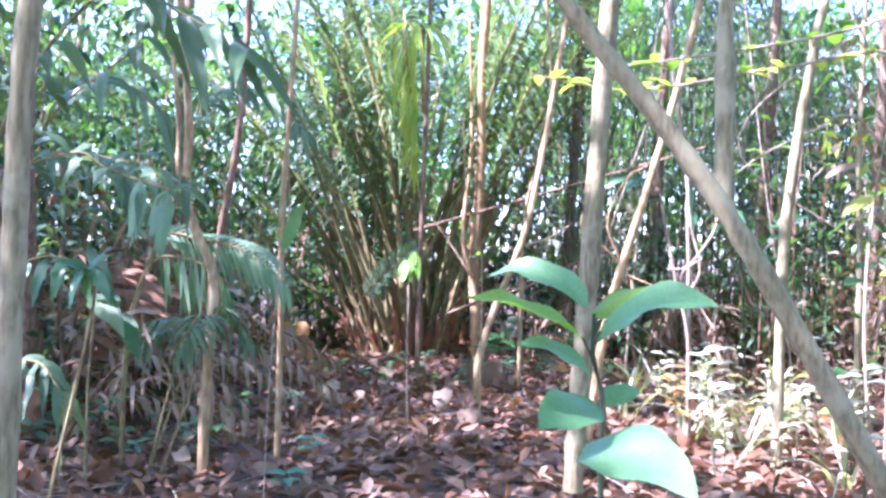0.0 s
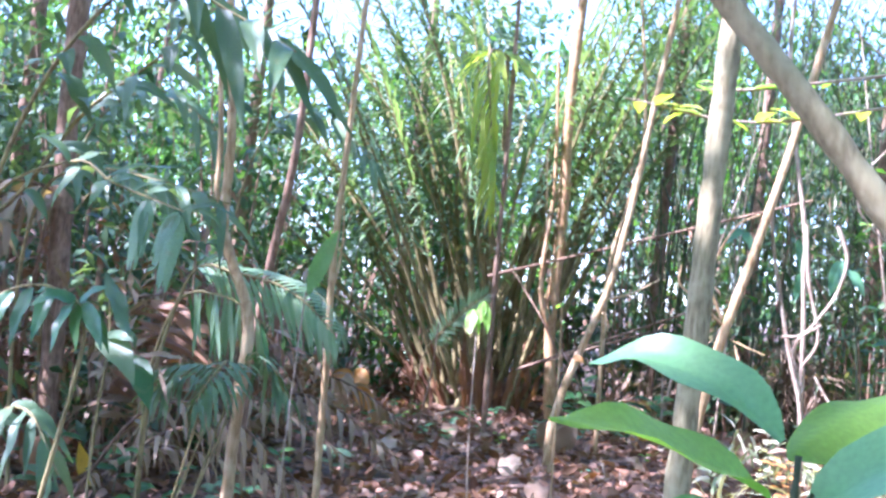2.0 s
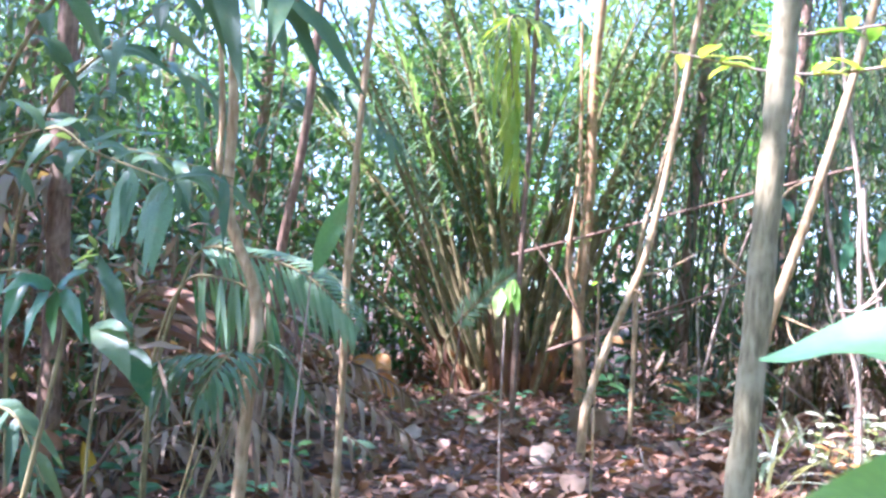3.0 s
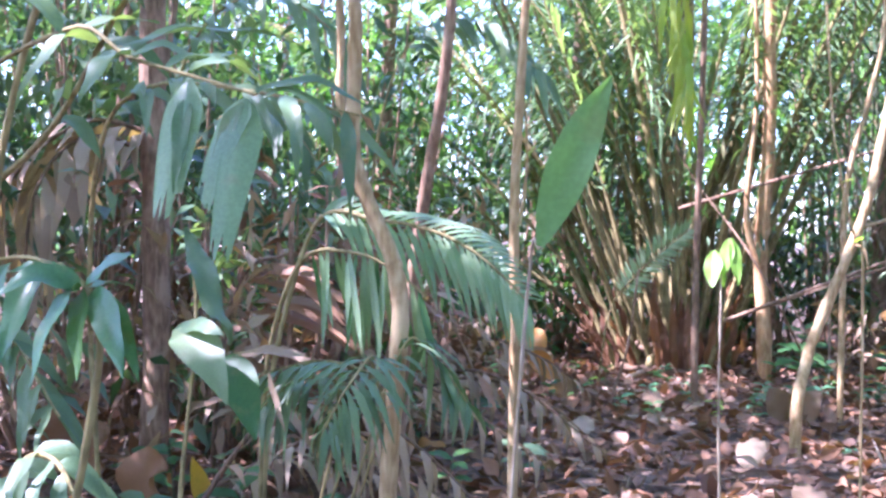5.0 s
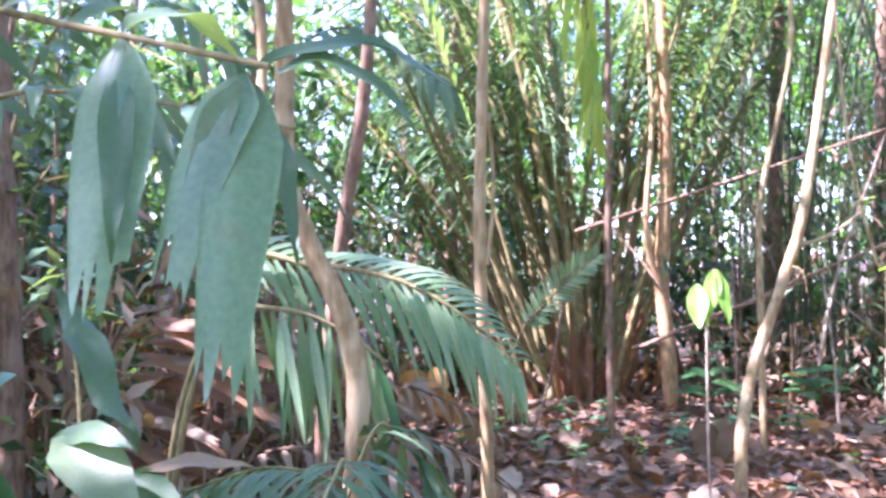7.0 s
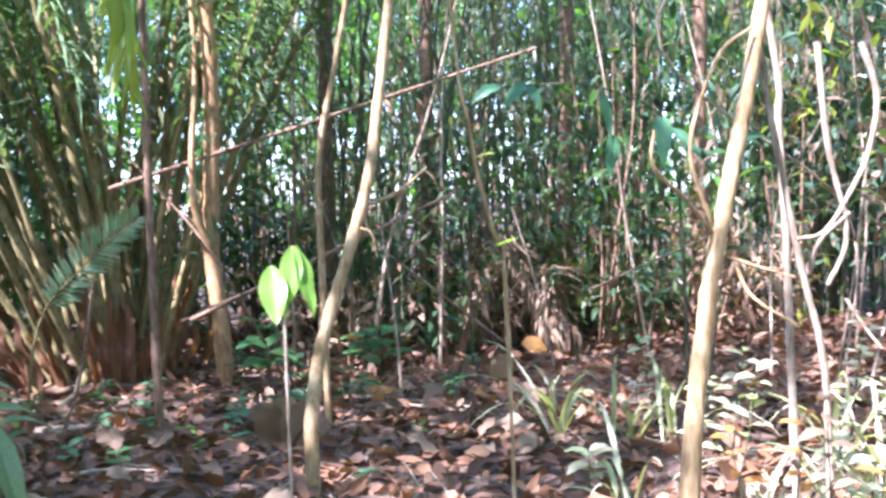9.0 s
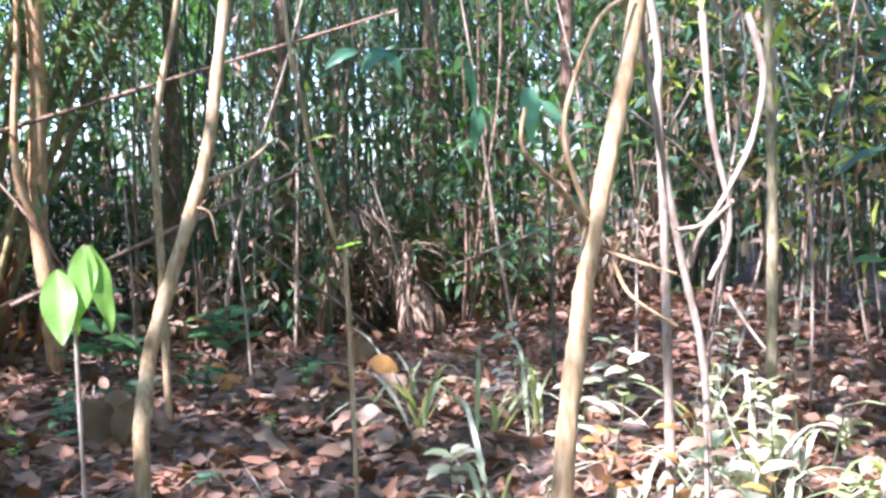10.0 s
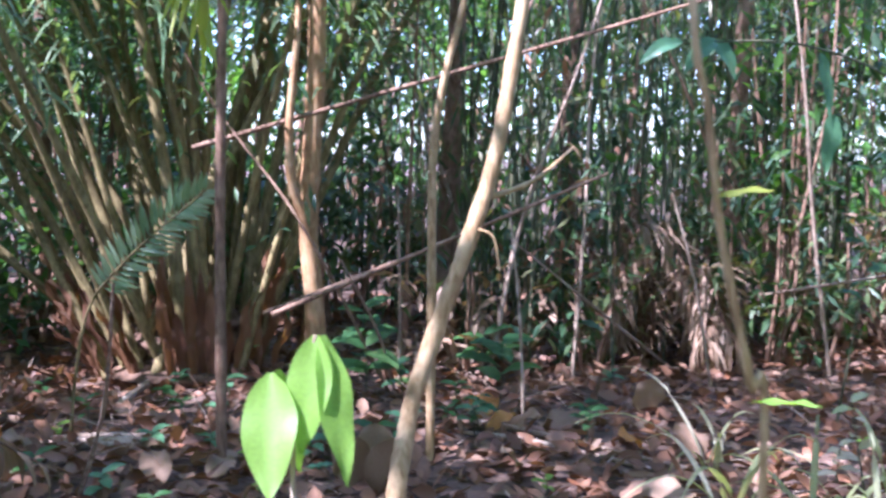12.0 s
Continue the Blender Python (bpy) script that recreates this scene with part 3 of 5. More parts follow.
# ---- broad-leaved plants close to the walk ----
def leafy(name, label, category, stems, blades, bark, mat, at):
    """A plant: stems, and large leaves each a part of its own; a blade is base, tip, width, arch, facing, and then other shape settings."""
    t = thing(name, label, category, at)
    for pts, r0, r1 in stems:
        part("stem", tube(pts, r0, r1, 7, 6), bark, t)
    for b in blades:
        opts = b[5] if len(b) > 5 else {}
        mt = opts.get("mat", mat)
        if opts.get("strap"):
            part("leaf", strap(b[0], b[1], b[2], b[3], b[4], opts["strap"]), mt, t)
            continue
        part("leaf", blade(b[0], b[1], b[2], b[3], b[4], **{q: w for q, w in opts.items() if q != "mat"}), mt, t)
    return t


# seedling with wide waxy leaves at the start; BRIGHT_LEAF paints backlight on two
leafy("seedling", "young plant with large waxy bright green leaves", "plant",
      [([(1.20, 2.82, -0.05), (1.19, 2.80, 0.83), (1.19, 2.79, 0.97), (1.17, 2.78, 1.06), (1.17, 2.78, 1.13)], 0.006, 0.003),
       ([(1.17, 2.78, 1.05), (1.15, 2.76, 1.09)], 0.003, 0.002), ([(1.17, 2.78, 1.08), (1.18, 2.76, 1.10)], 0.003, 0.002)],
      [((1.16, 2.80, 1.14), (0.98, 2.90, 1.19), 0.075, 0.030, (0.15, -0.55, 0.8), {"fold": 0.35}),
       ((1.15, 2.76, 1.09), (0.96, 2.62, 1.16), 0.075, 0.012, (0.1, -0.35, 0.9), {"fold": 0.3, "mat": BRIGHT_LEAF}),
       ((1.18, 2.78, 1.08), (1.36, 2.66, 1.15), 0.10, 0.035, (-0.1, -0.5, 0.85), {"fold": 0.3}),
       ((1.17, 2.82, 1.12), (1.34, 3.00, 1.18), 0.075, 0.015, (0, 0.5, -0.8), {"fold": 0.3, "mat": BRIGHT_LEAF}),
       ((1.17, 2.78, 1.02), (1.04, 2.70, 1.08), 0.06, 0.016, (0.1, -0.5, 0.85), {"fold": 0.25}),
       ((1.18, 2.78, 0.97), (1.08, 2.62, 0.95), 0.10, 0.012, (0.1, -0.6, 0.75), {"fold": 0.1}),
       ((1.19, 2.80, 0.97), (1.26, 2.86, 0.99), 0.05, 0.008, (0.1, -0.6, 0.75), {"fold": 0.1}),
       ((1.16, 2.75, 0.91), (1.31, 2.50, 0.88), 0.14, 0.02, (0.05, -0.7, 0.7), {"fold": 0.06, "shape": 0.7})],
      CULM, SEEDLING_LEAF, (1.17, 2.8, 0))
# bright three-leaved sapling
leafy("seedling", "thin seedling with three hanging bright lime-green leaves", "plant",
      [([(0.24, 7.7, -0.05), (0.22, 7.69, 0.5), (0.22, 7.68, 1.03), (0.22, 7.68, 1.15), (0.25, 7.68, 1.26)], 0.006, 0.003)],
      [((0.25, 7.68, 1.26), (0.23, 7.64, 1.11), 0.062, 0.0, (-0.3, -1, 0.1), {"fold": 0.2}),
       ((0.26, 7.68, 1.26), (0.29, 7.62, 1.07), 0.05, 0.0, (0.4, -1, 0.1), {"fold": 0.2}),
       ((0.19, 7.68, 1.21), (0.19, 7.60, 1.06), 0.075, 0.0, (-0.2, -1, 0.1), {"fold": 0.2}),
       ((0.20, 7.70, 1.21), (0.23, 7.72, 1.06), 0.045, 0.0, (0.6, -0.8, 0.1), {"fold": 0.2})],
      GREY_TWIG, BRIGHT_LEAF, (0.24, 7.7, 0))
# leaning twig with pale leaves and an orange one
leafy("seedling", "leaning reddish twig with pale lit leaves and an orange leaf", "plant",
      [([(0.73, 7.35, -0.03), (0.72, 7.33, 1.15), (0.69, 7.31, 1.27), (0.65, 7.30, 1.42), (0.63, 7.30, 1.55), (0.61, 7.30, 1.66), (0.58, 7.3, 2.1)], 0.0055, 0.004)],
      [((0.69, 7.30, 1.25), (0.71, 7.20, 1.27), 0.022, 0.0, (0, -0.5, 1), {"mat": BRIGHT_LEAF}),
       ((0.64, 7.30, 1.46), (0.68, 7.25, 1.47), 0.02, 0.002, (0, -0.6, 1), {"mat": YELLOW_LEAF}),
       ((0.79, 7.42, 0.99), (0.85, 7.40, 0.97), 0.045, 0.006, (0, -0.8, 0.5), {"mat": ORANGE_LEAF})],
      TAN_BARK, GLOSSY_LEAF, (0.75, 7.34, 0))
# spear leaf on a thin stalk
leafy("seedling", "single tall spear-shaped green leaf on a thin stalk", "plant",
      [([(0.1, 4.62, -0.03), (0.11, 4.6, 0.6), (0.15, 4.56, 1.18), (0.17, 4.53, 1.23)], 0.0022, 0.002)],
      [((0.17, 4.53, 1.23), (0.25, 4.50, 1.41), 0.048, 0.012, (0.2, -1, -0.1), {"fold": 0.22, "mat": SPEAR_LEAF})],
      GREY_TWIG, GLOSSY_LEAF, (0.1, 4.62, 0))
# arching palm with broad hanging leaflets
leafy("palm_seedling", "arching palm stem with broad blue-green hanging leaflets", "palm",
      [([(-1.7, 5.3, -0.05), (-1.55, 5.25, 0.8), (-1.25, 5.15, 1.45), (-0.87, 5.05, 1.62), (-0.68, 4.98, 1.55), (-0.51, 4.92, 1.50), (-0.37, 4.88, 1.46)], 0.006, 0.003)],
      [((-0.52, 4.92, 1.50), (-0.49, 4.80, 1.25), 0.07, 0.012, (0.1, -1, 0.2), {"strap": 0.2, "mat": STRAP_LEAF}),
       ((-0.40, 4.90, 1.46), (-0.45, 4.84, 1.27), 0.066, 0.03, (-0.3, -1, 0.3), {"strap": 0.2, "mat": STRAP_LEAF}),
       ((-0.39, 4.90, 1.45), (-0.39, 4.80, 1.19), 0.062, 0.02, (0.2, -1, 0.2), {"strap": 0.2, "mat": STRAP_LEAF}),
       ((-0.40, 4.89, 1.45), (-0.44, 4.86, 1.31), 0.03, 0.02, (0.0, -1, 0.2)),
       ((-0.52, 4.92, 1.49), (-0.48, 4.82, 1.30), 0.03, 0.01, (0.3, -1, 0.2)),
       ((-0.39, 4.90, 1.46), (-0.23, 5.00, 1.45), 0.035, 0.035, (0.1, -0.5, 0.9)),
       ((-0.37, 4.90, 1.46), (-0.26, 4.95, 1.41), 0.03, 0.03, (0.1, -0.5, 0.9)),
       ((-0.67, 4.97, 1.55), (-0.68, 4.85, 1.45), 0.06, 0.03, (-0.2, -0.8, 0.6)),
       ((-0.67, 4.98, 1.55), (-0.57, 5.05, 1.53), 0.05, 0.03, (0.1, -0.4, 0.9)),
       ((-0.76, 5.00, 1.58), (-0.81, 4.85, 1.44), 0.06, 0.06, (-0.3, -0.7, 0.7)),
       ((-0.72, 5.00, 1.57), (-0.52, 5.30, 1.63), 0.05, 0.03, (0, -0.4, 0.9)),
       ((-0.87, 5.05, 1.61), (-0.83, 5.30, 1.68), 0.05, 0.02, (0, -0.4, 0.9)),
       ((-0.52, 4.93, 1.51), (-0.48, 5.10, 1.51), 0.05, 0.03, (0.1, -0.4, 0.9)),
       ((-0.59, 4.95, 1.52), (-0.53, 5.20, 1.55), 0.04, 0.03, (0.1, -0.4, 0.9)),
       ((-0.87, 5.05, 1.61), (-0.99, 5.00, 1.69), 0.05, 0.03, (0.1, -0.4, 0.9))],
      PETIOLE, PALM_LEAF, (-1.7, 5.3, 0))
# more arching palms with hanging leaflets above and behind
def arching(pts, n, ln, wd, label, mat=PALM_LEAF):
    t = thing("palm_seedling", label, "palm", (pts[0][0], pts[0][1], 0))
    c = smooth_line(pts, 8)
    part("stem", tube(pts, 0.013, 0.004, 7, 8), PETIOLE, t)
    k = len(c)
    for j in range(n):
        b = c[min(k - 1, int(k * (0.42 + 0.57 * j / n)))]
        d = c[min(k - 1, int(k * (0.42 + 0.57 * j / n)) + 1)] - c[max(0, int(k * (0.42 + 0.57 * j / n)) - 1)]
        d = d / (np.linalg.norm(d) + 1e-6)
        sd = np.cross(d, (0, 0, 1)) * (1 if j % 2 else -1)
        l1 = ln * RNG.uniform(0.7, 1.2)
        tip = b + (d * RNG.uniform(0.3, 0.8) + sd * RNG.uniform(0.2, 0.7) + np.array((0, 0, -RNG.uniform(0.2, 0.9)))) * l1
        part("leaflet", blade(b, tip, wd * RNG.uniform(0.8, 1.2), l1 * 0.14, (RNG.normal(0, 0.3), -0.6, 0.7), segs=8, shape=0.75), mat, t)


for pts, n, ln, wd in (([(-1.9, 6.0, -0.03), (-1.8, 5.9, 1.2), (-1.5, 5.8, 2.0), (-1.00, 5.70, 2.48), (-0.59, 5.60, 2.32), (-0.26, 5.50, 2.14)], 18, 0.42, 0.075),
                       ([(-2.2, 7.0, -0.03), (-2.2, 6.9, 1.0), (-2.0, 6.7, 1.6), (-1.71, 6.60, 1.77), (-1.25, 6.50, 1.72), (-0.83, 6.40, 1.62)], 18, 0.32, 0.06),
                       ([(-2.6, 6.2, -0.03), (-2.5, 6.2, 1.0), (-1.78, 6.10, 1.53), (-1.39, 6.00, 1.95), (-0.93, 5.90, 2.28), (-0.9, 5.8, 2.6)], 22, 0.4, 0.07),
                       ([(-3.0, 8.5, -0.03), (-2.9, 8.4, 1.5), (-2.6, 8.3, 2.3), (-2.1, 8.2, 2.5), (-1.6, 8.1, 2.2)], 22, 0.4, 0.06),
                       ([(-2.4, 10.2, -0.03), (-2.3, 10.2, 1.8), (-2.0, 10.1, 2.6), (-1.5, 10.0, 2.7), (-1.0, 9.9, 2.3)], 24, 0.42, 0.06),
                       ([(-3.6, 9.6, -0.03), (-3.5, 9.5, 1.4), (-3.1, 9.4, 2.0), (-2.6, 9.3, 2.0), (-2.2, 9.2, 1.6)], 22, 0.4, 0.06),
                       ([(-1.7, 8.9, -0.03), (-1.65, 8.9, 0.8), (-1.4, 8.8, 1.2), (-1.1, 8.7, 1.25), (-0.8, 8.6, 1.0)], 18, 0.26, 0.045),
                       ([(-3.2, 7.3, -0.03), (-3.2, 7.2, 0.4), (-2.9, 7.0, 0.75), (-2.5, 6.8, 0.8), (-2.1, 6.6, 0.55)], 18, 0.28, 0.05),
                       ([(-1.5, 5.7, -0.03), (-1.5, 5.6, 0.4), (-1.35, 5.5, 0.65), (-1.15, 5.4, 0.7), (-0.95, 5.3, 0.5)], 14, 0.24, 0.05)):
    arching(pts, n, ln, wd, "arching palm stem with long blue-green drooping leaflets")
# low leafy palm seedling
leafy("palm_seedling", "dark low palm seedling with glossy drooping leaflets", "palm",
      [([(-0.93, 4.95, -0.05), (-0.72, 4.95, 0.93), (-0.73, 4.95, 1.08), (-0.74, 4.95, 1.14), (-0.81, 4.97, 1.18)], 0.008, 0.004), ([(-0.77, 4.95, 1.16), (-0.88, 4.97, 1.19), (-1.0, 4.98, 1.17), (-1.12, 5.0, 1.10)], 0.004, 0.003)],
      [((-0.84, 4.96, 1.18), (-0.83, 4.84, 1.00), 0.055, 0.03, (0.2, -1, 0.3)),
       ((-0.92, 4.97, 1.18), (-0.92, 4.86, 0.98), 0.06, 0.03, (-0.2, -1, 0.3), {"mat": LEAF}),
       ((-1.00, 4.98, 1.16), (-1.02, 4.88, 0.98), 0.06, 0.03, (0.1, -1, 0.3)),
       ((-1.06, 5.00, 1.13), (-1.12, 4.92, 0.95), 0.055, 0.03, (-0.3, -1, 0.3), {"mat": LEAF}),
       ((-0.74, 4.95, 1.14), (-0.63, 4.93, 1.20), 0.04, 0.012, (0, -0.7, 0.7)),
       ((-0.73, 4.95, 1.13), (-0.59, 4.85, 1.00), 0.055, 0.03, (0.2, -1, 0.3)),
       ((-0.71, 4.95, 1.12), (-0.58, 4.88, 0.99), 0.04, 0.03, (0.5, -1, 0.3), {"mat": LEAF}),
       ((-0.75, 4.95, 1.13), (-0.68, 4.85, 0.99), 0.05, 0.03, (-0.2, -1, 0.3), {"mat": LEAF}),
       ((-0.75, 4.95, 1.14), (-0.75, 4.82, 0.98), 0.055, 0.04, (-0.4, -1, 0.3)),
       ((-0.75, 4.95, 1.14), (-0.85, 4.85, 1.12), 0.06, 0.03, (-0.3, -0.8, 0.5)),
       ((-0.74, 4.96, 1.14), (-0.74, 5.10, 1.13), 0.03, 0.01, (0, -0.5, 0.8)),
       ((-0.81, 4.97, 1.17), (-0.91, 4.95, 1.16), 0.035, 0.01, (0, -0.5, 0.8))],
      PETIOLE, DARK_GLOSSY_LEAF, (-0.93, 4.95, 0))
# twisted pale leaf and its neighbours
leafy("palm_seedling", "twisted pale blue-green leaf above broad dark leaves", "palm",
      [([(-1.15, 5.9, -0.03), (-1.2, 6.0, 0.5), (-1.22, 6.10, 0.96), (-1.31, 6.20, 1.25)], 0.008, 0.004)],
      [((-1.32, 6.20, 1.25), (-1.02, 5.95, 0.93), 0.075, 0.0, (0.3, -1, 0.3), {"curl": 0.9, "wave": 0.1}),
       ((-1.17, 5.90, 0.97), (-0.91, 5.75, 0.80), 0.12, 0.05, (0.2, -0.8, 0.6)),
       ((-1.16, 5.90, 0.97), (-0.95, 5.80, 0.97), 0.05, 0.02, (0.2, -0.8, 0.6)),
       ((-1.04, 5.95, 0.89), (-0.88, 5.85, 0.69), 0.11, 0.04, (0.3, -0.8, 0.5), {"mat": LEAF}),
       ((-1.01, 5.95, 0.90), (-0.80, 6.00, 0.90), 0.05, 0.015, (0, -0.4, 0.9), {"mat": DRY_LEAF}),
       ((-0.90, 5.95, 0.86), (-0.82, 5.90, 0.71), 0.02, 0.0, (0, -1, 0.2), {"mat": DRY_LEAF})],
      PETIOLE, PALM_LEAF, (-1.15, 5.9, 0))
# low fronds lying by the crooked sapling
plant = thing("palm_seedling", "low sprawling palm fronds close to the leaf litter", "palm", (-0.9, 6.2, 0))
for pts in ([(-0.9, 6.2, 0.0), (-0.66, 6.20, 0.72), (-0.77, 6.10, 0.88), (-0.95, 6.00, 0.85)], [(-0.9, 6.25, 0.0), (-0.66, 6.30, 0.86), (-0.58, 6.40, 0.88), (-0.46, 6.40, 0.74)],
            [(-1.0, 6.3, 0.0), (-0.84, 6.30, 0.72), (-0.92, 6.20, 0.81), (-0.99, 6.10, 0.74)], [(-0.95, 6.15, 0.0), (-0.66, 6.10, 0.84), (-0.63, 5.90, 0.86), (-0.66, 5.80, 0.75)]):
    ln = smooth_line(pts, 6)
    fr = part("frond", tube(ln[::2], 0.006, 0.003, 5, 3), PETIOLE, plant)
    leaflet_parts(leaflets(ln, 0.35, 14, 0.2, 0.024, 0.6, 0.9), 3, PALM_LEAF, fr)


# ---- small leafy seedlings and shrubs on the floor ----
def floor_plant(x, y, h, n, ln, mat, label, name="seedling", category="plant"):
    z = float(ground_height(x, y))
    t = thing(name, label, category, (x, y, z))
    top = np.array((x + RNG.normal(0, 0.12 * h), y + RNG.normal(0, 0.12 * h), z + h))
    part("stem", tube([(x, y, z - 0.02), (np.array((x, y, z)) + top) / 2 + RNG.normal(0, 0.01, 3), top], 0.004 + 0.003 * h, 0.002, 5, 4), CULM if mat is not DEAD_LEAF else GREY_TWIG, t)
    for j in range(n):
        s = 1 - 0.6 * (j / n) ** 1.2
        b = np.array((x, y, z)) * (1 - s) + top * s
        a = j * 2.4 + RNG.uniform(0, 1)
        l1 = ln * RNG.uniform(0.7, 1.2)
        tip = b + np.array((math.cos(a), math.sin(a), RNG.uniform(-0.25, 0.3))) * l1
        part("leaf", blade(b, tip, l1 * 0.45, l1 * 0.1, (0, -0.3, 1), segs=6), mat, t)
    return t


for px in ((-0.48, 11.51, 0.00), (0.38, 11.50, 0.00), (-0.60, 10.79, 0.00), (1.18, 11.58, 0.00), (2.23, 12.53, 0.00), (-0.17, 6.76, 0.00), (-0.13, 6.06, 0.00), (-1.55, 9.05, 0.00), (0.34, 11.51, 0.00), (-0.98, 7.44, 0.00), (0.31, 11.40, 0.00), (-0.18, 12.47, 0.00), (-0.50, 12.95, 0.00), (-0.20, 11.58, 0.00), (-2.52, 8.04, 0.00), (-1.27, 6.84, 0.00)):
    floor_plant(px[0], px[1], RNG.uniform(0.07, 0.2), 5, RNG.uniform(0.08, 0.14), GLOSSY_LEAF, "small green seedling in the leaf litter")
for px in ((1.34, 10.62, 0.00), (0.08, 10.73, 0.00), (0.03, 11.28, 0.00), (3.07, 10.95, 0.00), (-0.96, 11.64, 0.00)):
    floor_plant(px[0], px[1], 0.1, 4, 0.07, BRIGHT_LEAF, "tiny lime-green seedling in the leaf litter")
for px in ((0.66, 12.40, 0.34), (1.49, 12.90, 0.16), (0.68, 13.20, 0.43), (2.40, 13.00, 2.13), (3.20, 11.50, 1.47), (3.09, 10.50, 1.61), (1.38, 12.00, 0.44)):
    floor_plant(px[0], px[1], max(px[2], 0.35), 7, 0.26, LEAF, "dark broad-leaved shrub at the thicket's edge", "shrub", "shrub")


for j in range(34):
    x0, y0 = RNG.uniform(-3.0, 2.0), RNG.uniform(9.8, 13.0)
    floor_plant(x0, y0, RNG.uniform(0.05, 0.25), 5, RNG.uniform(0.07, 0.13), LEAF if j % 3 else GLOSSY_LEAF, "small green seedling in the leaf litter")
for j in range(18):
    x0, y0 = RNG.uniform(-2.6, -0.6), RNG.uniform(6.6, 9.5)
    floor_plant(x0, y0, RNG.uniform(0.1, 0.35), 6, RNG.uniform(0.09, 0.16), LEAF if j % 3 else PALM_LEAF, "small dark seedling among fallen fronds")


def tuft(x, y, n, h, label, mat=GRASS_LEAF):
    z = float(ground_height(x, y))
    t = thing("grass_tuft", label, "grass", (x, y, z))
    for j in range(n):
        a = RNG.uniform(0, 6.28)
        hh = 1.25 * h * RNG.uniform(0.6, 1.1)
        out = RNG.uniform(0.4, 1.4) * hh
        b = np.array((x + RNG.normal(0, 0.03), y + RNG.normal(0, 0.03), z - 0.01))
        part("blade", blade(b, b + np.array((math.cos(a) * out, math.sin(a) * out, hh * RNG.uniform(0.15, 0.95))), 0.026, hh * 0.3, (math.cos(a), math.sin(a), 1), segs=8, wave=0.01, shape=0.6), mat, t)


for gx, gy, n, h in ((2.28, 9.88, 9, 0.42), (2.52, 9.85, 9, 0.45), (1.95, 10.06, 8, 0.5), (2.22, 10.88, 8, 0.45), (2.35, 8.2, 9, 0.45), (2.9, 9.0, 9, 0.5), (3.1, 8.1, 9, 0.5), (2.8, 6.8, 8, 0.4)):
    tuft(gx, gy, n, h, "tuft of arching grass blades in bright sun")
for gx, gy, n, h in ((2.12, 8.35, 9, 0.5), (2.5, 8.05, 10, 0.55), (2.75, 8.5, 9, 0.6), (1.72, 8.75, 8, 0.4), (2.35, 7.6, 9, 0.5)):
    tuft(gx, gy, n, h, "tuft of dry grass blades, bright sun painted in as pale tone", SUNLIT_TONE_WEED)
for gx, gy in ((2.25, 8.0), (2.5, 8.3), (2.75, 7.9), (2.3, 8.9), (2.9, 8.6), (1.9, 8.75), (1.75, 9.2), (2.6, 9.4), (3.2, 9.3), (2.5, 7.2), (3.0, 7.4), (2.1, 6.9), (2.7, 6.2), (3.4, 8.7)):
    floor_plant(gx, gy, RNG.uniform(0.25, 0.75), 9, 0.12, (GRASS_LEAF, SUNLIT_TONE_WEED)[int(RNG.uniform() < 0.6)], "leafy weed in the sunlit patch", "weed", "weed")
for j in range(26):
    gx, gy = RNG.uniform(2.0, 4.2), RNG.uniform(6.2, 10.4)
    floor_plant(gx, gy, RNG.uniform(0.2, 0.7), 7, 0.1, (SUNLIT_TONE_WEED, DRY_LEAF, GRASS_LEAF)[j % 3], "straggling weed in the sunlit patch, paled by painted sun", "weed", "weed")
for gx, gy in ((2.05, 8.1), (2.15, 8.5), (1.95, 7.6), (2.7, 8.8), (2.9, 7.7)):
    floor_plant(gx, gy, RNG.uniform(0.3, 0.6), 6, 0.09, ORANGE_LEAF if RNG.uniform() < 0.5 else DRY_LEAF, "withered weed with orange-brown leaves", "weed", "weed")

# leafy twigs hanging across the view near the start
for pts, n, size, mat in (([(3.2, 7.0, 2.4), (2.4, 6.9, 2.35), (1.6, 6.8, 2.2), (0.97, 6.70, 2.27)], 26, 0.15, YELLOW_LEAF), ([(3.4, 6.0, 2.7), (2.6, 6.1, 2.4), (1.63, 6.20, 2.24), (1.27, 6.20, 2.21)], 22, 0.16, BRIGHT_LEAF), ([(3.2, 8.0, 2.2), (2.8, 7.9, 2.1), (2.5, 7.8, 1.95), (2.3, 7.7, 1.8)], 12, 0.13, BRIGHT_LEAF), ([(3.9, 7.0, 0.0), (3.75, 6.9, 1.2), (3.4, 6.8, 1.8), (3.1, 6.7, 1.6)], 22, 0.16, LEAF)):
    full = pts if pts[0][2] < 0.5 else [(pts[0][0] + 0.6, pts[0][1] + 0.3, -0.05), (pts[0][0] + 0.5, pts[0][1] + 0.2, pts[0][2] * 0.6)] + pts
    t = thing("shrub", "lanky shrub with spaced yellow-green leaves on thin twigs", "shrub", (full[0][0], full[0][1], 0))
    c = smooth_line(full, 8)
    part("stem", tube(full, 0.014, 0.004, 6), GREY_TWIG, t)
    for j in range(n):
        b = c[int(len(c) * (0.45 + 0.54 * j / n))]
        a = RNG.uniform(0, 6.28)
        l1 = size * RNG.uniform(0.7, 1.2)
        tip = b + np.array((math.cos(a), math.sin(a), RNG.uniform(-0.35, 0.2))) * l1
        part("leaf", blade(b, tip, l1 * 0.5, l1 * 0.08, (0, -0.3, 1), segs=6), mat, t)


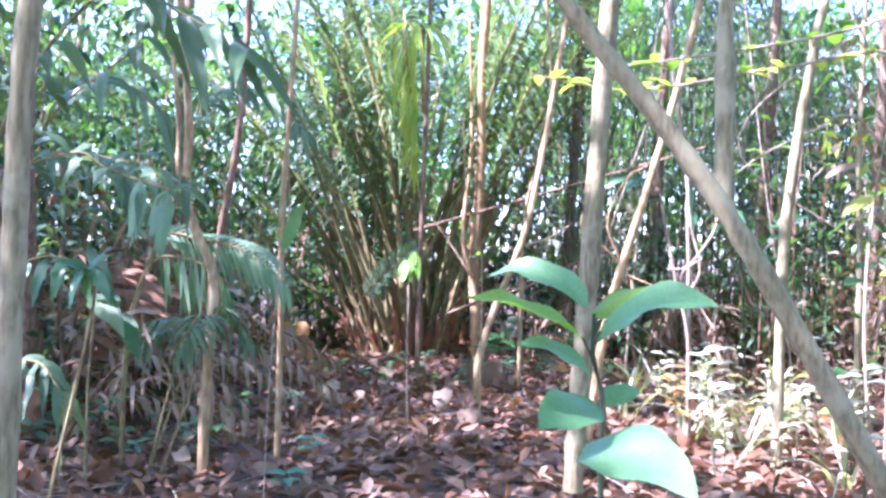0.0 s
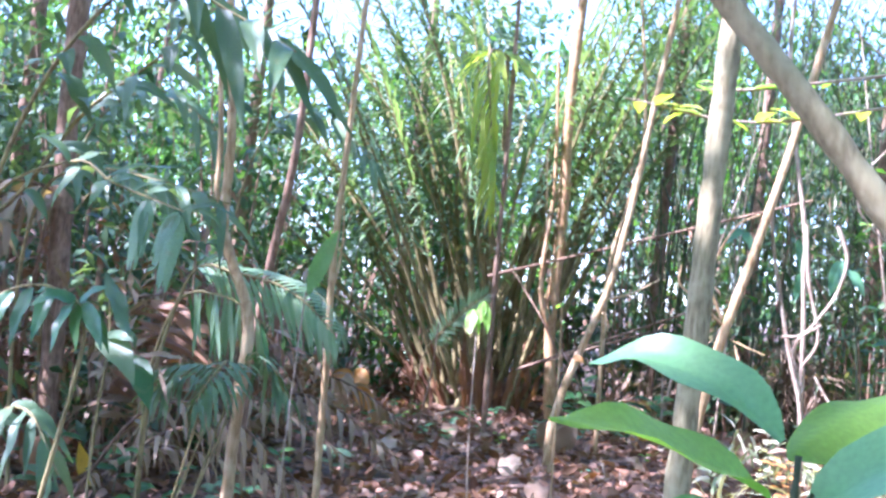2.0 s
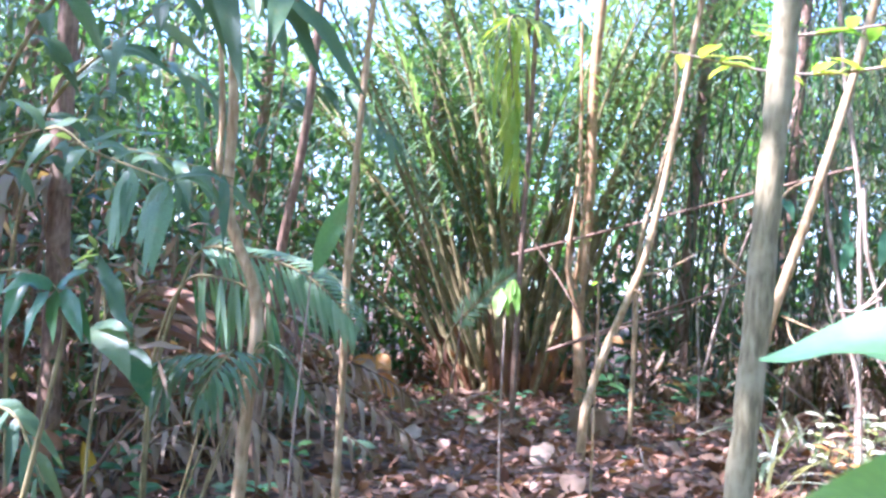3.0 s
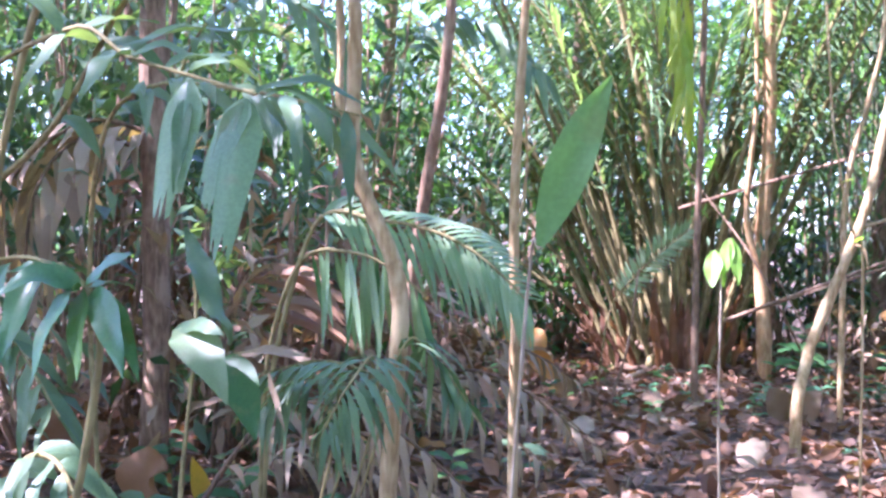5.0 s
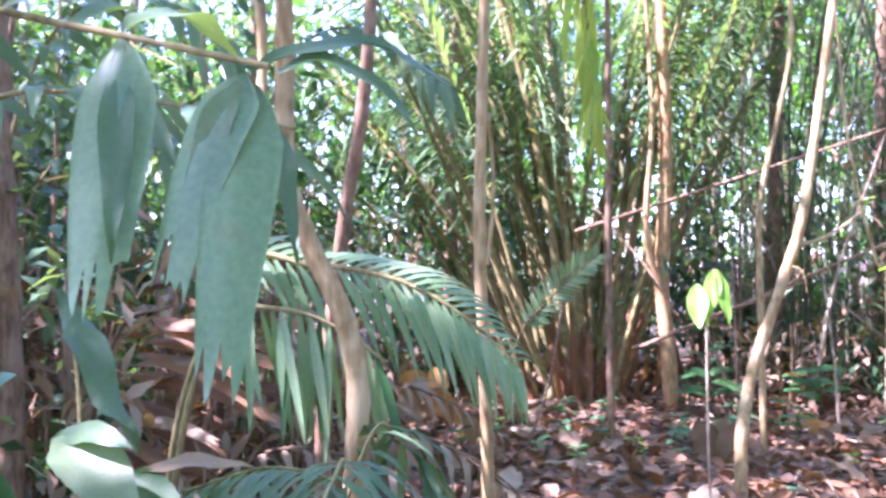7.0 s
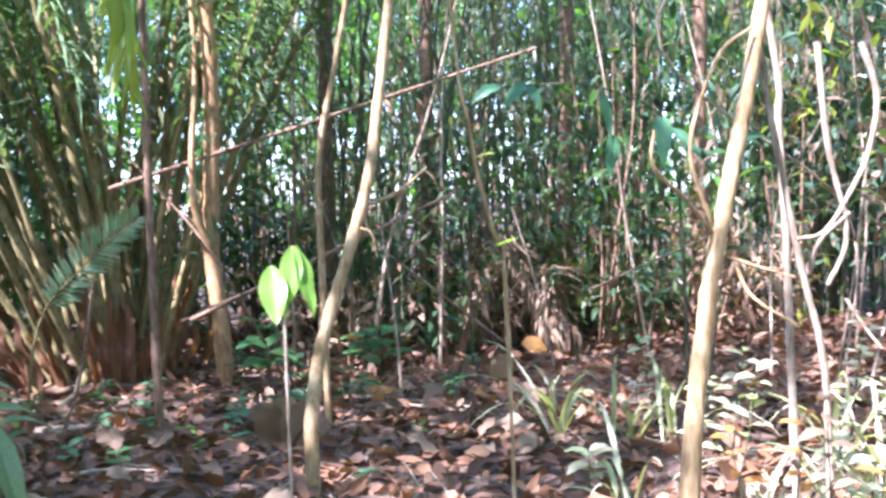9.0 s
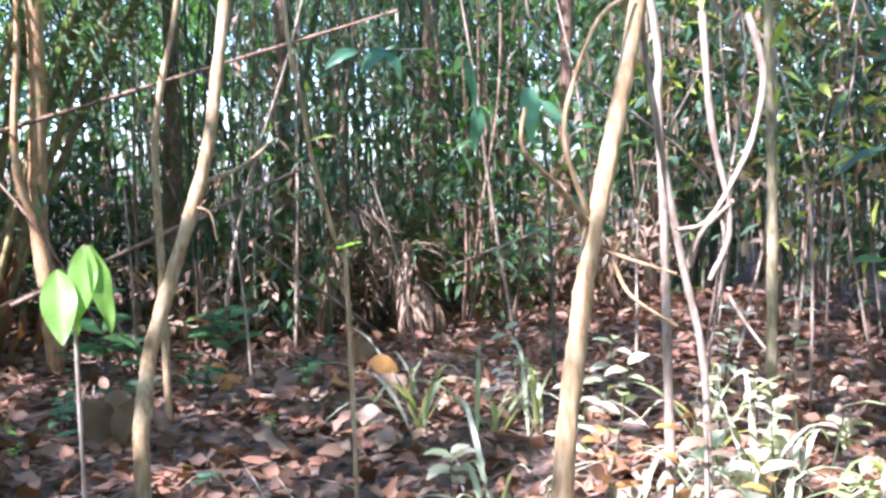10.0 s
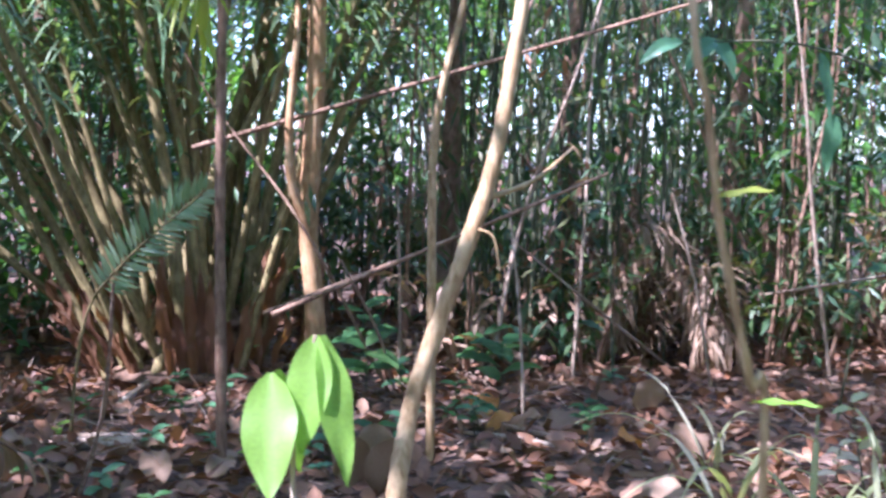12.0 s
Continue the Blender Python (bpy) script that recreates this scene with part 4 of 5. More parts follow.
# shrub with big drooping leaves before the bamboo
leafy("shrub", "lanky shrub with broad drooping blue-green leaves", "shrub",
      [([(2.95, 10.45, -0.05), (2.92, 10.4, 0.8), (2.82, 10.3, 1.6), (2.65, 10.25, 1.85), (2.3, 10.4, 2.0), (1.85, 10.5, 2.0)], 0.012, 0.004)],
      [((2.72, 10.25, 1.80), (2.60, 10.02, 1.50), 0.11, 0.03, (-0.2, -1, 0.4)),
       ((2.76, 10.28, 1.74), (2.86, 10.05, 1.52), 0.09, 0.03, (0.2, -1, 0.4)),
       ((2.46, 10.33, 1.70), (2.38, 10.25, 1.44), 0.09, 0.03, (0.1, -1, 0.3)),
       ((2.40, 10.36, 1.96), (2.43, 10.30, 1.66), 0.06, 0.03, (0.1, -1, 0.3)),
       ((2.0, 10.48, 2.01), (1.82, 10.4, 1.86), 0.08, 0.03, (-0.1, -0.8, 0.6)),
       ((1.98, 10.48, 2.01), (2.05, 10.4, 1.84), 0.08, 0.03, (0.1, -0.8, 0.6)),
       ((1.85, 10.5, 2.0), (1.66, 10.5, 1.9), 0.07, 0.03, (-0.1, -0.8, 0.6))],
      CULM, GLOSSY_LEAF, (2.95, 10.45, 0))
# climbers with yellow-green leaves on the sunny side
for x0, y0, h, n in ((3.35, 7.9, 3.2, 34), (3.9, 8.6, 3.4, 36), (3.0, 7.0, 2.7, 22)):
    pts = [(x0, y0, -0.03), (x0 + RNG.normal(0, 0.1), y0, h * 0.35), (x0 + RNG.normal(0, 0.2), y0 + 0.1, h * 0.7), (x0 + RNG.normal(0, 0.3), y0, h)]
    t = thing("climber", "climbing vine with spaced yellow-green leaves", "vine", (x0, y0, 0), "leafy climbers")
    part("stem", tube(pts, 0.012, 0.005, 6), GREY_TWIG, t)
    c = smooth_line(pts, 12)
    for j in range(n):
        b = c[int(len(c) * (0.15 + 0.84 * j / n))]
        a, l1 = RNG.uniform(0, 6.28), RNG.uniform(0.13, 0.24)
        b = b + np.array((math.cos(a), math.sin(a), 0.1)) * RNG.uniform(0.02, 0.28)
        part("leaf", blade(b, b + np.array((math.cos(a), math.sin(a), RNG.uniform(-0.7, 0.0))) * l1, l1 * 0.55, l1 * 0.1, (0, -0.5, 1), segs=6), (YELLOW_LEAF, LEAF, LEAF, THICKET_LEAF, BRIGHT_LEAF, LEAF, DRY_LEAF)[j % 7], t)


# ---- hanging dead fronds and dry tangles ----
def dead_frond(pts, n, ln, label, wd=0.035):
    t = thing("dead_frond", label, "dead frond", tuple(min(pts, key=lambda p: p[2])))
    c = smooth_line(pts, 6)
    part("rib", tube(pts, 0.014, 0.005, 6), FIBRE, t)
    leaflet_parts(leaflets(c, 0.1, n, ln, wd, 0.75, 0.9), 3, DRY_LEAF, t)


for pts in ([(-2.45, 7.7, 2.0), (-2.8, 7.5, 2.1), (-3.2, 7.4, 1.7), (-3.4, 7.3, 1.0)], [(-2.5, 7.7, 1.9), (-2.7, 7.4, 2.0), (-2.75, 7.1, 1.7), (-2.75, 7.0, 1.1)],):
    dead_frond([(p[0], p[1] + 0.15, p[2] * 0.85) for p in pts], 13, 0.4, "brown withered frond hanging against a trunk", 0.075)
for pts in ([(-1.9, 7.6, 0.05), (-1.5, 7.3, 0.35), (-1.1, 7.2, 0.45), (-0.7, 7.1, 0.2)], [(-2.2, 8.3, 0.1), (-1.6, 8.2, 0.5), (-1.1, 8.1, 0.5), (-0.6, 8.0, 0.25)], [(-2.0, 9.2, 0.03), (-1.4, 9.2, 0.4), (-0.9, 9.2, 0.35), (-0.5, 9.3, 0.05)], [(-2.4, 10.5, 0.05), (-1.7, 10.6, 0.5), (-1.2, 10.7, 0.4), (-0.8, 10.9, 0.1)]):
    dead_frond(pts, 15, 0.22, "brown fallen frond lying in the undergrowth", 0.035)
for j in range(7):
    x0, y0, a = RNG.uniform(-3.0, -1.0), RNG.uniform(6.9, 10.5), RNG.uniform(-0.6, 0.6)
    h0 = RNG.uniform(0.25, 0.75)
    dead_frond([(x0 - 0.6 * math.cos(a), y0 - 0.5 * math.sin(a), 0.02), (x0 - 0.2, y0, h0), (x0 + 0.25 * math.cos(a), y0 + 0.3 * math.sin(a), h0 * 0.9), (x0 + 0.75 * math.cos(a), y0 + 0.6 * math.sin(a), 0.1)], 12, 0.22, "brown fallen frond lying in the undergrowth", 0.045)
for j in range(34):
    x0, y0, a = RNG.uniform(-3.2, 2.4), RNG.uniform(6.8, 12.4), RNG.uniform(0, 6.28)
    l0 = RNG.uniform(0.14, 0.26)
    b = np.array((x0, y0, float(ground_height(x0, y0)) + 0.02))
    alone("fallen_leaf", blade(b, b + (l0 * math.cos(a), l0 * math.sin(a), RNG.uniform(0.02, 0.14)), l0 * 0.75, 0.03, (0.1, -0.4, 1), wave=0.14), (DRY_LEAF, DEAD_LEAF, ORANGE_LEAF)[0 if j % 7 else 2], "large curled brown dead leaf lying on the litter", "leaf", group="large fallen leaves")
for cx, cy, cz in (((2.90, 13.60, 0.94)), ((3.18, 13.40, 0.62)), ((2.75, 13.90, 0.30))):
    for j in range(2):
        a = RNG.uniform(0, 6)
        dead_frond([(cx, cy, 0.0), (cx, cy, cz * 0.6), (cx + 0.1 * math.cos(a), cy, cz + 0.1), (cx + 0.35 * math.cos(a), cy - 0.2, cz - 0.3), (cx + 0.5 * math.cos(a), cy - 0.25, 0.25)], 40, 0.35, "shaggy heap of dry brown fronds at the thicket's foot", 0.03)
for j in range(26):
    x0, y0 = RNG.uniform(3.9, 6.5), RNG.uniform(6.5, 12)
    p = [(x0, y0, 0), (x0 + RNG.normal(0, 0.2), y0 + RNG.normal(0, 0.2), 1.2), (x0 + RNG.normal(0, 0.4), y0 + RNG.normal(0, 0.3), 2.4), (x0 + RNG.normal(0, 0.7), y0 + RNG.normal(0, 0.4), RNG.uniform(3, 4.5))]
    t = thing("vine", "dry brown vine climbing through the thicket", "vine", p[0], "dry vines at the thicket's edge")
    part("stem", tube(p, 0.011, 0.006, 6, 8), GREY_TWIG, t)
    part("dry_leaves", cloud(np.mean(p, 0), (0.5, 0.4, 1.2), 60, 0.15, 0.05), DRY_LEAF if j % 3 else YELLOW_LEAF, t)
for j in range(10):
    x0, y0 = RNG.uniform(0.8, 5.5), RNG.uniform(12.7, 14.2)
    lean = RNG.normal(0, 0.9)
    p = [(x0, y0, 0), (x0 + 0.3 * lean, y0 + RNG.normal(0, 0.1), 1.1), (x0 + 0.7 * lean, y0 + RNG.normal(0, 0.2), 2.2), (x0 + lean * 1.1, y0 + RNG.normal(0, 0.3), RNG.uniform(3, 4.5))]
    t = thing("vine", "dry brown vine leaning through the bamboo", "vine", p[0], "dry vines in the bamboo")
    part("stem", tube(p, RNG.uniform(0.008, 0.02), 0.006, 6, 8), GREY_TWIG if j % 2 else BROWN_BARK, t)
    part("dry_leaves", cloud(np.mean(p, 0) - (0, 0, 0.3), (0.5, 0.4, 1.3), 70, 0.16, 0.035), (REED_LEAF, DEAD_LEAF, THICKET_LEAF)[j % 3], t)
leafy("fallen_leaf", "golden leaf standing on edge in the undergrowth", "leaf", [], [((-1.93, 7.4, 0.0), (-2.0, 7.36, 0.26), 0.09, 0.0, (0.3, -1, 0.2), {"mat": GOLD_LEAF})], GREY_TWIG, GOLD_LEAF, (-1.93, 7.4, 0))
for x0, y0, h0 in ((-3.0, 7.7, 0.22), (-2.75, 7.55, 0.1), (-2.2, 7.2, 0.06)):
    b = np.array((x0, y0, 0.0))
    alone("fallen_leaf", blade(b, b + (0.22, -0.08, h0 + 0.2), 0.26, 0.08, (0.1, -1, 0.5), wave=0.16), RUST_LEAF, "large curled brown dead leaf standing on the litter", "leaf")
# a fallen fan of broad brown leaflets, propped up beside the trunk
t = thing("dead_frond", "orange-brown dead frond with broad layered leaflets propped off the ground", "dead frond", (-2.25, 7.95, 0))
part("rib", tube([(-2.25, 7.95, -0.03), (-2.2, 7.93, 0.6), (-2.05, 7.9, 1.05), (-1.8, 7.85, 1.15)], 0.014, 0.006, 6), FIBRE, t)
for j in range(15):
    b = np.array((-2.2 + 0.025 * j, 7.92 - 0.01 * j, 0.45 + 0.047 * j))
    l1 = RNG.uniform(0.4, 0.7)
    part("leaflet", strap(b, b + (l1, RNG.uniform(-0.25, 0.1), RNG.uniform(-0.28, 0.02)), RNG.uniform(0.06, 0.1), 0.05, (0.1, -0.6, 0.8), 0.25), RUST_LEAF if j % 5 else DRY_LEAF, t)
DL = np.array((-1.45, 11.46, 0.35))
t = thing("dead_shrub", "withered stem holding large orange-brown dead leaves", "dead shrub", (DL[0], DL[1] + 0.05, 0))
part("stem", tube([(DL[0], DL[1] + 0.05, -0.02), DL + (0.02, 0.03, 0), DL + (-0.02, 0.03, 0.15)], 0.006, 0.003, 6), GREY_TWIG, t)
for j in range(7):
    a = j * 0.9
    b = DL + (0, 0.02, 0.02 * j - 0.02)
    part("dead_leaf", blade(b, b + (0.26 * math.cos(a), 0.1 * math.sin(a), -0.24 + 0.09 * (j % 4)), 0.17, 0.03, (0.2, -1, 0.3), wave=0.12), DRY_LEAF if j % 3 else ORANGE_LEAF, t)
for px in ((-1.67, 12.01, 0.00), (-1.59, 12.35, 0.00), (-1.05, 11.03, 0.00), (2.28, 12.02, 0.00), (0.60, 11.14, 0.00), (0.57, 10.82, 0.00), (0.53, 10.90, 0.00)):
    b = np.array((px[0], px[1], 0.0))
    a = RNG.uniform(0, 6)
    alone("fallen_leaf", blade(b, b + (0.18 * math.cos(a), -0.05, 0.24), 0.2, 0.03, (0.1, -1, 0.4), wave=0.12), DRY_LEAF, "large curled orange-brown dead leaf standing on the litter", "leaf")

# ---- fallen sticks and logs ----
for a, b, r in (((-0.38, 11.74, 0.00), (-1.60, 11.68, 0.00), 0.02), ((-0.35, 11.59, 0.00), (-1.25, 11.65, 0.00), 0.03), ((1.00, 12.08, 0.00), (2.16, 10.88, 0.00), 0.018), ((1.14, 11.71, 0.00), (2.10, 10.74, 0.00), 0.015), ((-0.38, 10.60, 0.00), (0.03, 10.34, 0.00), 0.02), ((-0.82, 12.46, 0.00), (-0.53, 13.67, 0.00), 0.03), ((-0.62, 10.59, 0.00), (0.16, 10.25, 0.00), 0.012), ((-1.01, 11.56, 0.00), (-0.30, 11.54, 0.00), 0.02)):
    a, b = np.array(a) + (0, 0, 0.01), np.array(b) + (0, 0, 0.015)
    alone("fallen_stick", tube([a, a * 0.7 + b * 0.3 + (0, 0, 0.03), a * 0.35 + b * 0.65 + (0, 0.04, 0.01), b], r, r * 0.6, 7, 6, 0.1), GREY_TWIG, "dry grey-brown stick lying on the leaf litter", "stick", group="fallen sticks")
# thin dry stems leaning up from the litter
for a, b in (((-0.71, 10.76, 0.00), (-0.37, 9.80, 1.07)), ((0.88, 12.82, 0.00), (0.46, 11.50, 0.98)), ((0.90, 12.82, 0.00), (0.85, 12.50, 1.33)), ((1.50, 11.81, 0.00), (1.44, 12.00, 1.21)), ((3.01, 13.57, 0.00), (1.48, 12.20, 1.04)), ((4.28, 16.45, 0.00), (2.71, 9.50, 1.19)), ((-1.51, 10.34, 0.00), (-1.16, 8.50, 0.79)), ((3.02, 12.78, 0.00), (2.71, 12.80, 1.30))):
    a, b = np.array(a), np.array(b)
    alone("dry_stem", tube([a - (0, 0, 0.03), (a + b) / 2 + RNG.normal(0, 0.03, 3), b], 0.012, 0.006, 6), GREY_TWIG, "thin dry stem rising from the leaf litter", "stick", group="dry stems")


# ---- thickets ----
def bamboo(x, y, h):
    t = thing("bamboo", "thin green-brown bamboo stems with narrow drooping leaves", "bamboo", (x, y, 0), "bamboo thicket")
    for j in range(6):
        x0, y0 = x + RNG.normal(0, 0.22), y + RNG.normal(0, 0.22)
        lx, ly = RNG.normal(0, 0.4, 2)
        part("culm", tube([(x0, y0, -0.05), (x0 + lx * 0.2, y0 + ly * 0.2, h * 0.35), (x0 + lx, y0 + ly, h * 0.7), (x0 + lx * 2.6, y0 + ly * 2.6, h)], RNG.uniform(0.009, 0.022), 0.005, 6, 5, 0.04), CULM, t)
    n = 340
    base = np.stack([x + RNG.normal(0, 0.42, n), y + RNG.normal(0, 0.42, n), h * RNG.uniform(0.06, 1.0, n) ** 0.85], -1)
    way = RNG.normal(0, 1, (n, 3))
    way[:, 2] = -0.5 - np.abs(way[:, 2])
    part("foliage", leaves(base, way, np.tile((0, 0, 1.0), (n, 1)) + RNG.normal(0, 0.5, (n, 3)), RNG.uniform(0.12, 0.3, n), RNG.uniform(0.016, 0.034, n), 0.35, 2), REED_LEAF, t)


spots = 0
while spots < 66:
    x, y = RNG.uniform(0.6, 10.5), RNG.uniform(13.6, 19.0)
    if y < 14.2 - 0.35 * (x - 4) and x > 3:
        continue
    bamboo(x, y, RNG.uniform(4.5, 7.0))
    spots += 1
for j in range(14):
    bamboo(RNG.uniform(5.5, 8.5), RNG.uniform(8.5, 13.5), RNG.uniform(4, 6))


def bush(x, y, h, n, ln, wd, mat, label, r=0.9):
    t = thing("bush", label, "bush", (x, y, 0))
    for j in range(4):
        a = RNG.uniform(0, 6.28)
        part("stem", tube([(x + 0.1 * math.cos(a), y + 0.1 * math.sin(a), -0.05), (x + 0.3 * math.cos(a), y + 0.3 * math.sin(a), h * 0.5), (x + 0.6 * r * math.cos(a), y + 0.6 * r * math.sin(a), h * 0.95)], 0.02, 0.006, 6, 5), BROWN_BARK, t)
    part("foliage", cloud((x, y, h * 0.58), (r, r, h * 0.5), n, ln, wd, 26), mat, t)


for j in range(46):
    x, y = RNG.uniform(-9, -1.5), RNG.uniform(10.5, 18)
    if x > -3.0 and y < 14.5:
        y += 4.0
    bush(x, y, RNG.uniform(2.2, 4.6 if x > -5 else 5.5), 420, 0.20, 0.075, THICKET_LEAF if j % 3 else LEAF, "dense dark green forest bush with many leaves")
for j in range(16):
    bush(RNG.uniform(-6.5, -3.2), RNG.uniform(5.5, 11), RNG.uniform(2.0, 4.5), 420, 0.2, 0.07, THICKET_LEAF if j % 2 else PALM_LEAF, "leafy green bush beside the path")
for j in range(10):
    bush(RNG.uniform(4.5, 7), RNG.uniform(4, 9), RNG.uniform(2, 4), 420, 0.18, 0.065, THICKET_LEAF if j % 2 else LEAF, "leafy green bush beside the path")


for j in range(24):
    bush(RNG.uniform(-10, 5), RNG.uniform(17.5, 22), RNG.uniform(2.5, 6), 460, 0.24, 0.09, THICKET_LEAF if j % 3 else CANOPY_LEAF, "dense green bush closing the view behind the palm", 1.2)
for j in range(7):
    bush(RNG.uniform(4.8, 8.0), RNG.uniform(11.0, 15.0), RNG.uniform(3.0, 4.6), 420, 0.22, 0.08, THICKET_LEAF, "dark forest bush beside the bamboo")
for j in range(16):
    bush(RNG.uniform(1.2, 6.0), RNG.uniform(13.2, 15), RNG.uniform(0.6, 1.5), 200, 0.16, 0.05, REED_LEAF if j % 2 else DRY_LEAF, "low dark undergrowth at the foot of the bamboo", 0.5)
for j in range(14):
    bush(RNG.uniform(-3.6, -2.1), RNG.uniform(8.6, 12.6), RNG.uniform(0.6, 1.7), 220, 0.2, 0.06, (PALM_LEAF, THICKET_LEAF, LEAF)[j % 3], "low tangled undergrowth beside the palm", 0.55)


for j in range(9):
    bush(RNG.uniform(3, 13), RNG.uniform(18.5, 23), RNG.uniform(3, 6), 420, 0.26, 0.1, THICKET_LEAF if j % 2 else CANOPY_LEAF, "dense green bush closing the view behind the bamboo", 1.3)
for j in range(10):
    bush(RNG.uniform(0.8, 7.0), RNG.uniform(13.6, 16), RNG.uniform(2.5, 4.5), 190, 0.2, 0.07, THICKET_LEAF if j % 4 else CANOPY_LEAF, "dark broad-leaved bush growing through the bamboo", 0.8)
for x, y, h in ((1.4, 14.3, 7), (2.6, 15.2, 8), (3.9, 14.6, 7), (5.2, 14.2, 8)):
    stem_tree("dark slim forest trunk among the undergrowth", [(x, y, -0.1), (x + 0.1, y, h * 0.4), (x + 0.3, y, h)], 0.09, 0.05, BROWN_BARK, (), ((x + 0.3, y, h), (1.2, 1.2, 0.8), 350, 0.18, CANOPY_LEAF))


for x, y in ((-1.9, 15.2), (-3.4, 13.0), (-4.6, 10.4)):
    stem_tree("dark slim forest trunk among the undergrowth", [(x, y, -0.1), (x + 0.1, y, 2.8), (x + 0.3, y, 7)], 0.09, 0.05, BROWN_BARK)


for j in range(12):
    bush(RNG.uniform(-3.8, -1.7), RNG.uniform(7.9, 10.6), RNG.uniform(0.6, 1.6), 170, 0.2, 0.05, (DRY_LEAF, DEAD_LEAF)[j % 2], "withered brown undergrowth beside the palm", 0.5)


for j in range(16):
    bush(RNG.uniform(-3.2, 2.4), RNG.uniform(14.8, 17.2), RNG.uniform(0.9, 2.0), 240, 0.2, 0.07, (THICKET_LEAF, REED_LEAF, LEAF)[j % 3], "dark low undergrowth behind the palm", 0.7)


# ---- forest all round: trees behind the thickets and behind the walk ----
def forest_tree(x, y, h, r, mat=CANOPY_LEAF, n=1500, ln=0.26):
    t = thing("forest_tree", "tall slim forest tree with a ragged leafy crown", "tree", (x, y, 0), "forest trees all round")
    lx, ly = RNG.normal(0, 0.4, 2)
    part("trunk", tube([(x, y, -0.1), (x + lx * 0.3, y + ly * 0.3, h * 0.35), (x + lx, y + ly, h * 0.7), (x + lx, y + ly, h)], RNG.uniform(0.07, 0.16), 0.04, 9, 6), BROWN_BARK, t)
    for j in range(5):
        a, z = RNG.uniform(0, 6.28), h * RNG.uniform(0.45, 0.9)
        b = np.array((x + lx * z / h, y + ly * z / h, z))
        part("limb", tube([b, b + (0.4 * r * math.cos(a), 0.4 * r * math.sin(a), 0.5), b + (0.85 * r * math.cos(a), 0.85 * r * math.sin(a), 0.8)], 0.035, 0.01, 6, 4), BROWN_BARK, t)
    part("crown", cloud((x + lx, y + ly, h * 0.78), (r, r, h * 0.3), n, ln, ln * 0.42, 30), mat, t)


for j in range(26):
    forest_tree(RNG.uniform(-16, 18), RNG.uniform(20, 32), RNG.uniform(6, 11), RNG.uniform(1.6, 2.8), THICKET_LEAF if j % 2 else CANOPY_LEAF, 1600, 0.3)
for j in range(18):
    a = RNG.uniform(0.15 * np.pi, 0.85 * np.pi) + np.pi
    d = RNG.uniform(7, 14)
    forest_tree(1 + d * math.cos(a), 3 + d * math.sin(a), RNG.uniform(7, 11), RNG.uniform(1.8, 2.8), CANOPY_LEAF, 1000, 0.32)
for x, y in ((-8, 6), (-10, 11), (-7.5, 1.5), (9, 5), (10, 10), (8, 1), (12, 15), (-12, 16)):
    forest_tree(x, y, RNG.uniform(7, 11), 2.4, CANOPY_LEAF, 1200, 0.3)


def far_woods():
    """Unbroken woods beyond, as leaves at a distance."""
    n = 26000
    a = RNG.uniform(0, 2 * np.pi, n)
    d = RNG.uniform(33, 46, n)
    z = 11 * RNG.uniform(0, 1, n) ** 0.9
    base = np.stack([1 + d * np.cos(a), 6 + d * np.sin(a), z], -1)
    way = RNG.normal(0, 1, (n, 3))
    return leaves(base, way, np.tile((0, 0, 1.0), (n, 1)) + RNG.normal(0, 0.5, (n, 3)), RNG.uniform(0.6, 1.2, n), RNG.uniform(0.3, 0.55, n), 0.3, 2)


alone("far_woods", far_woods(), CANOPY_LEAF, "unbroken green woods in the distance all round", "woods", "stuff")


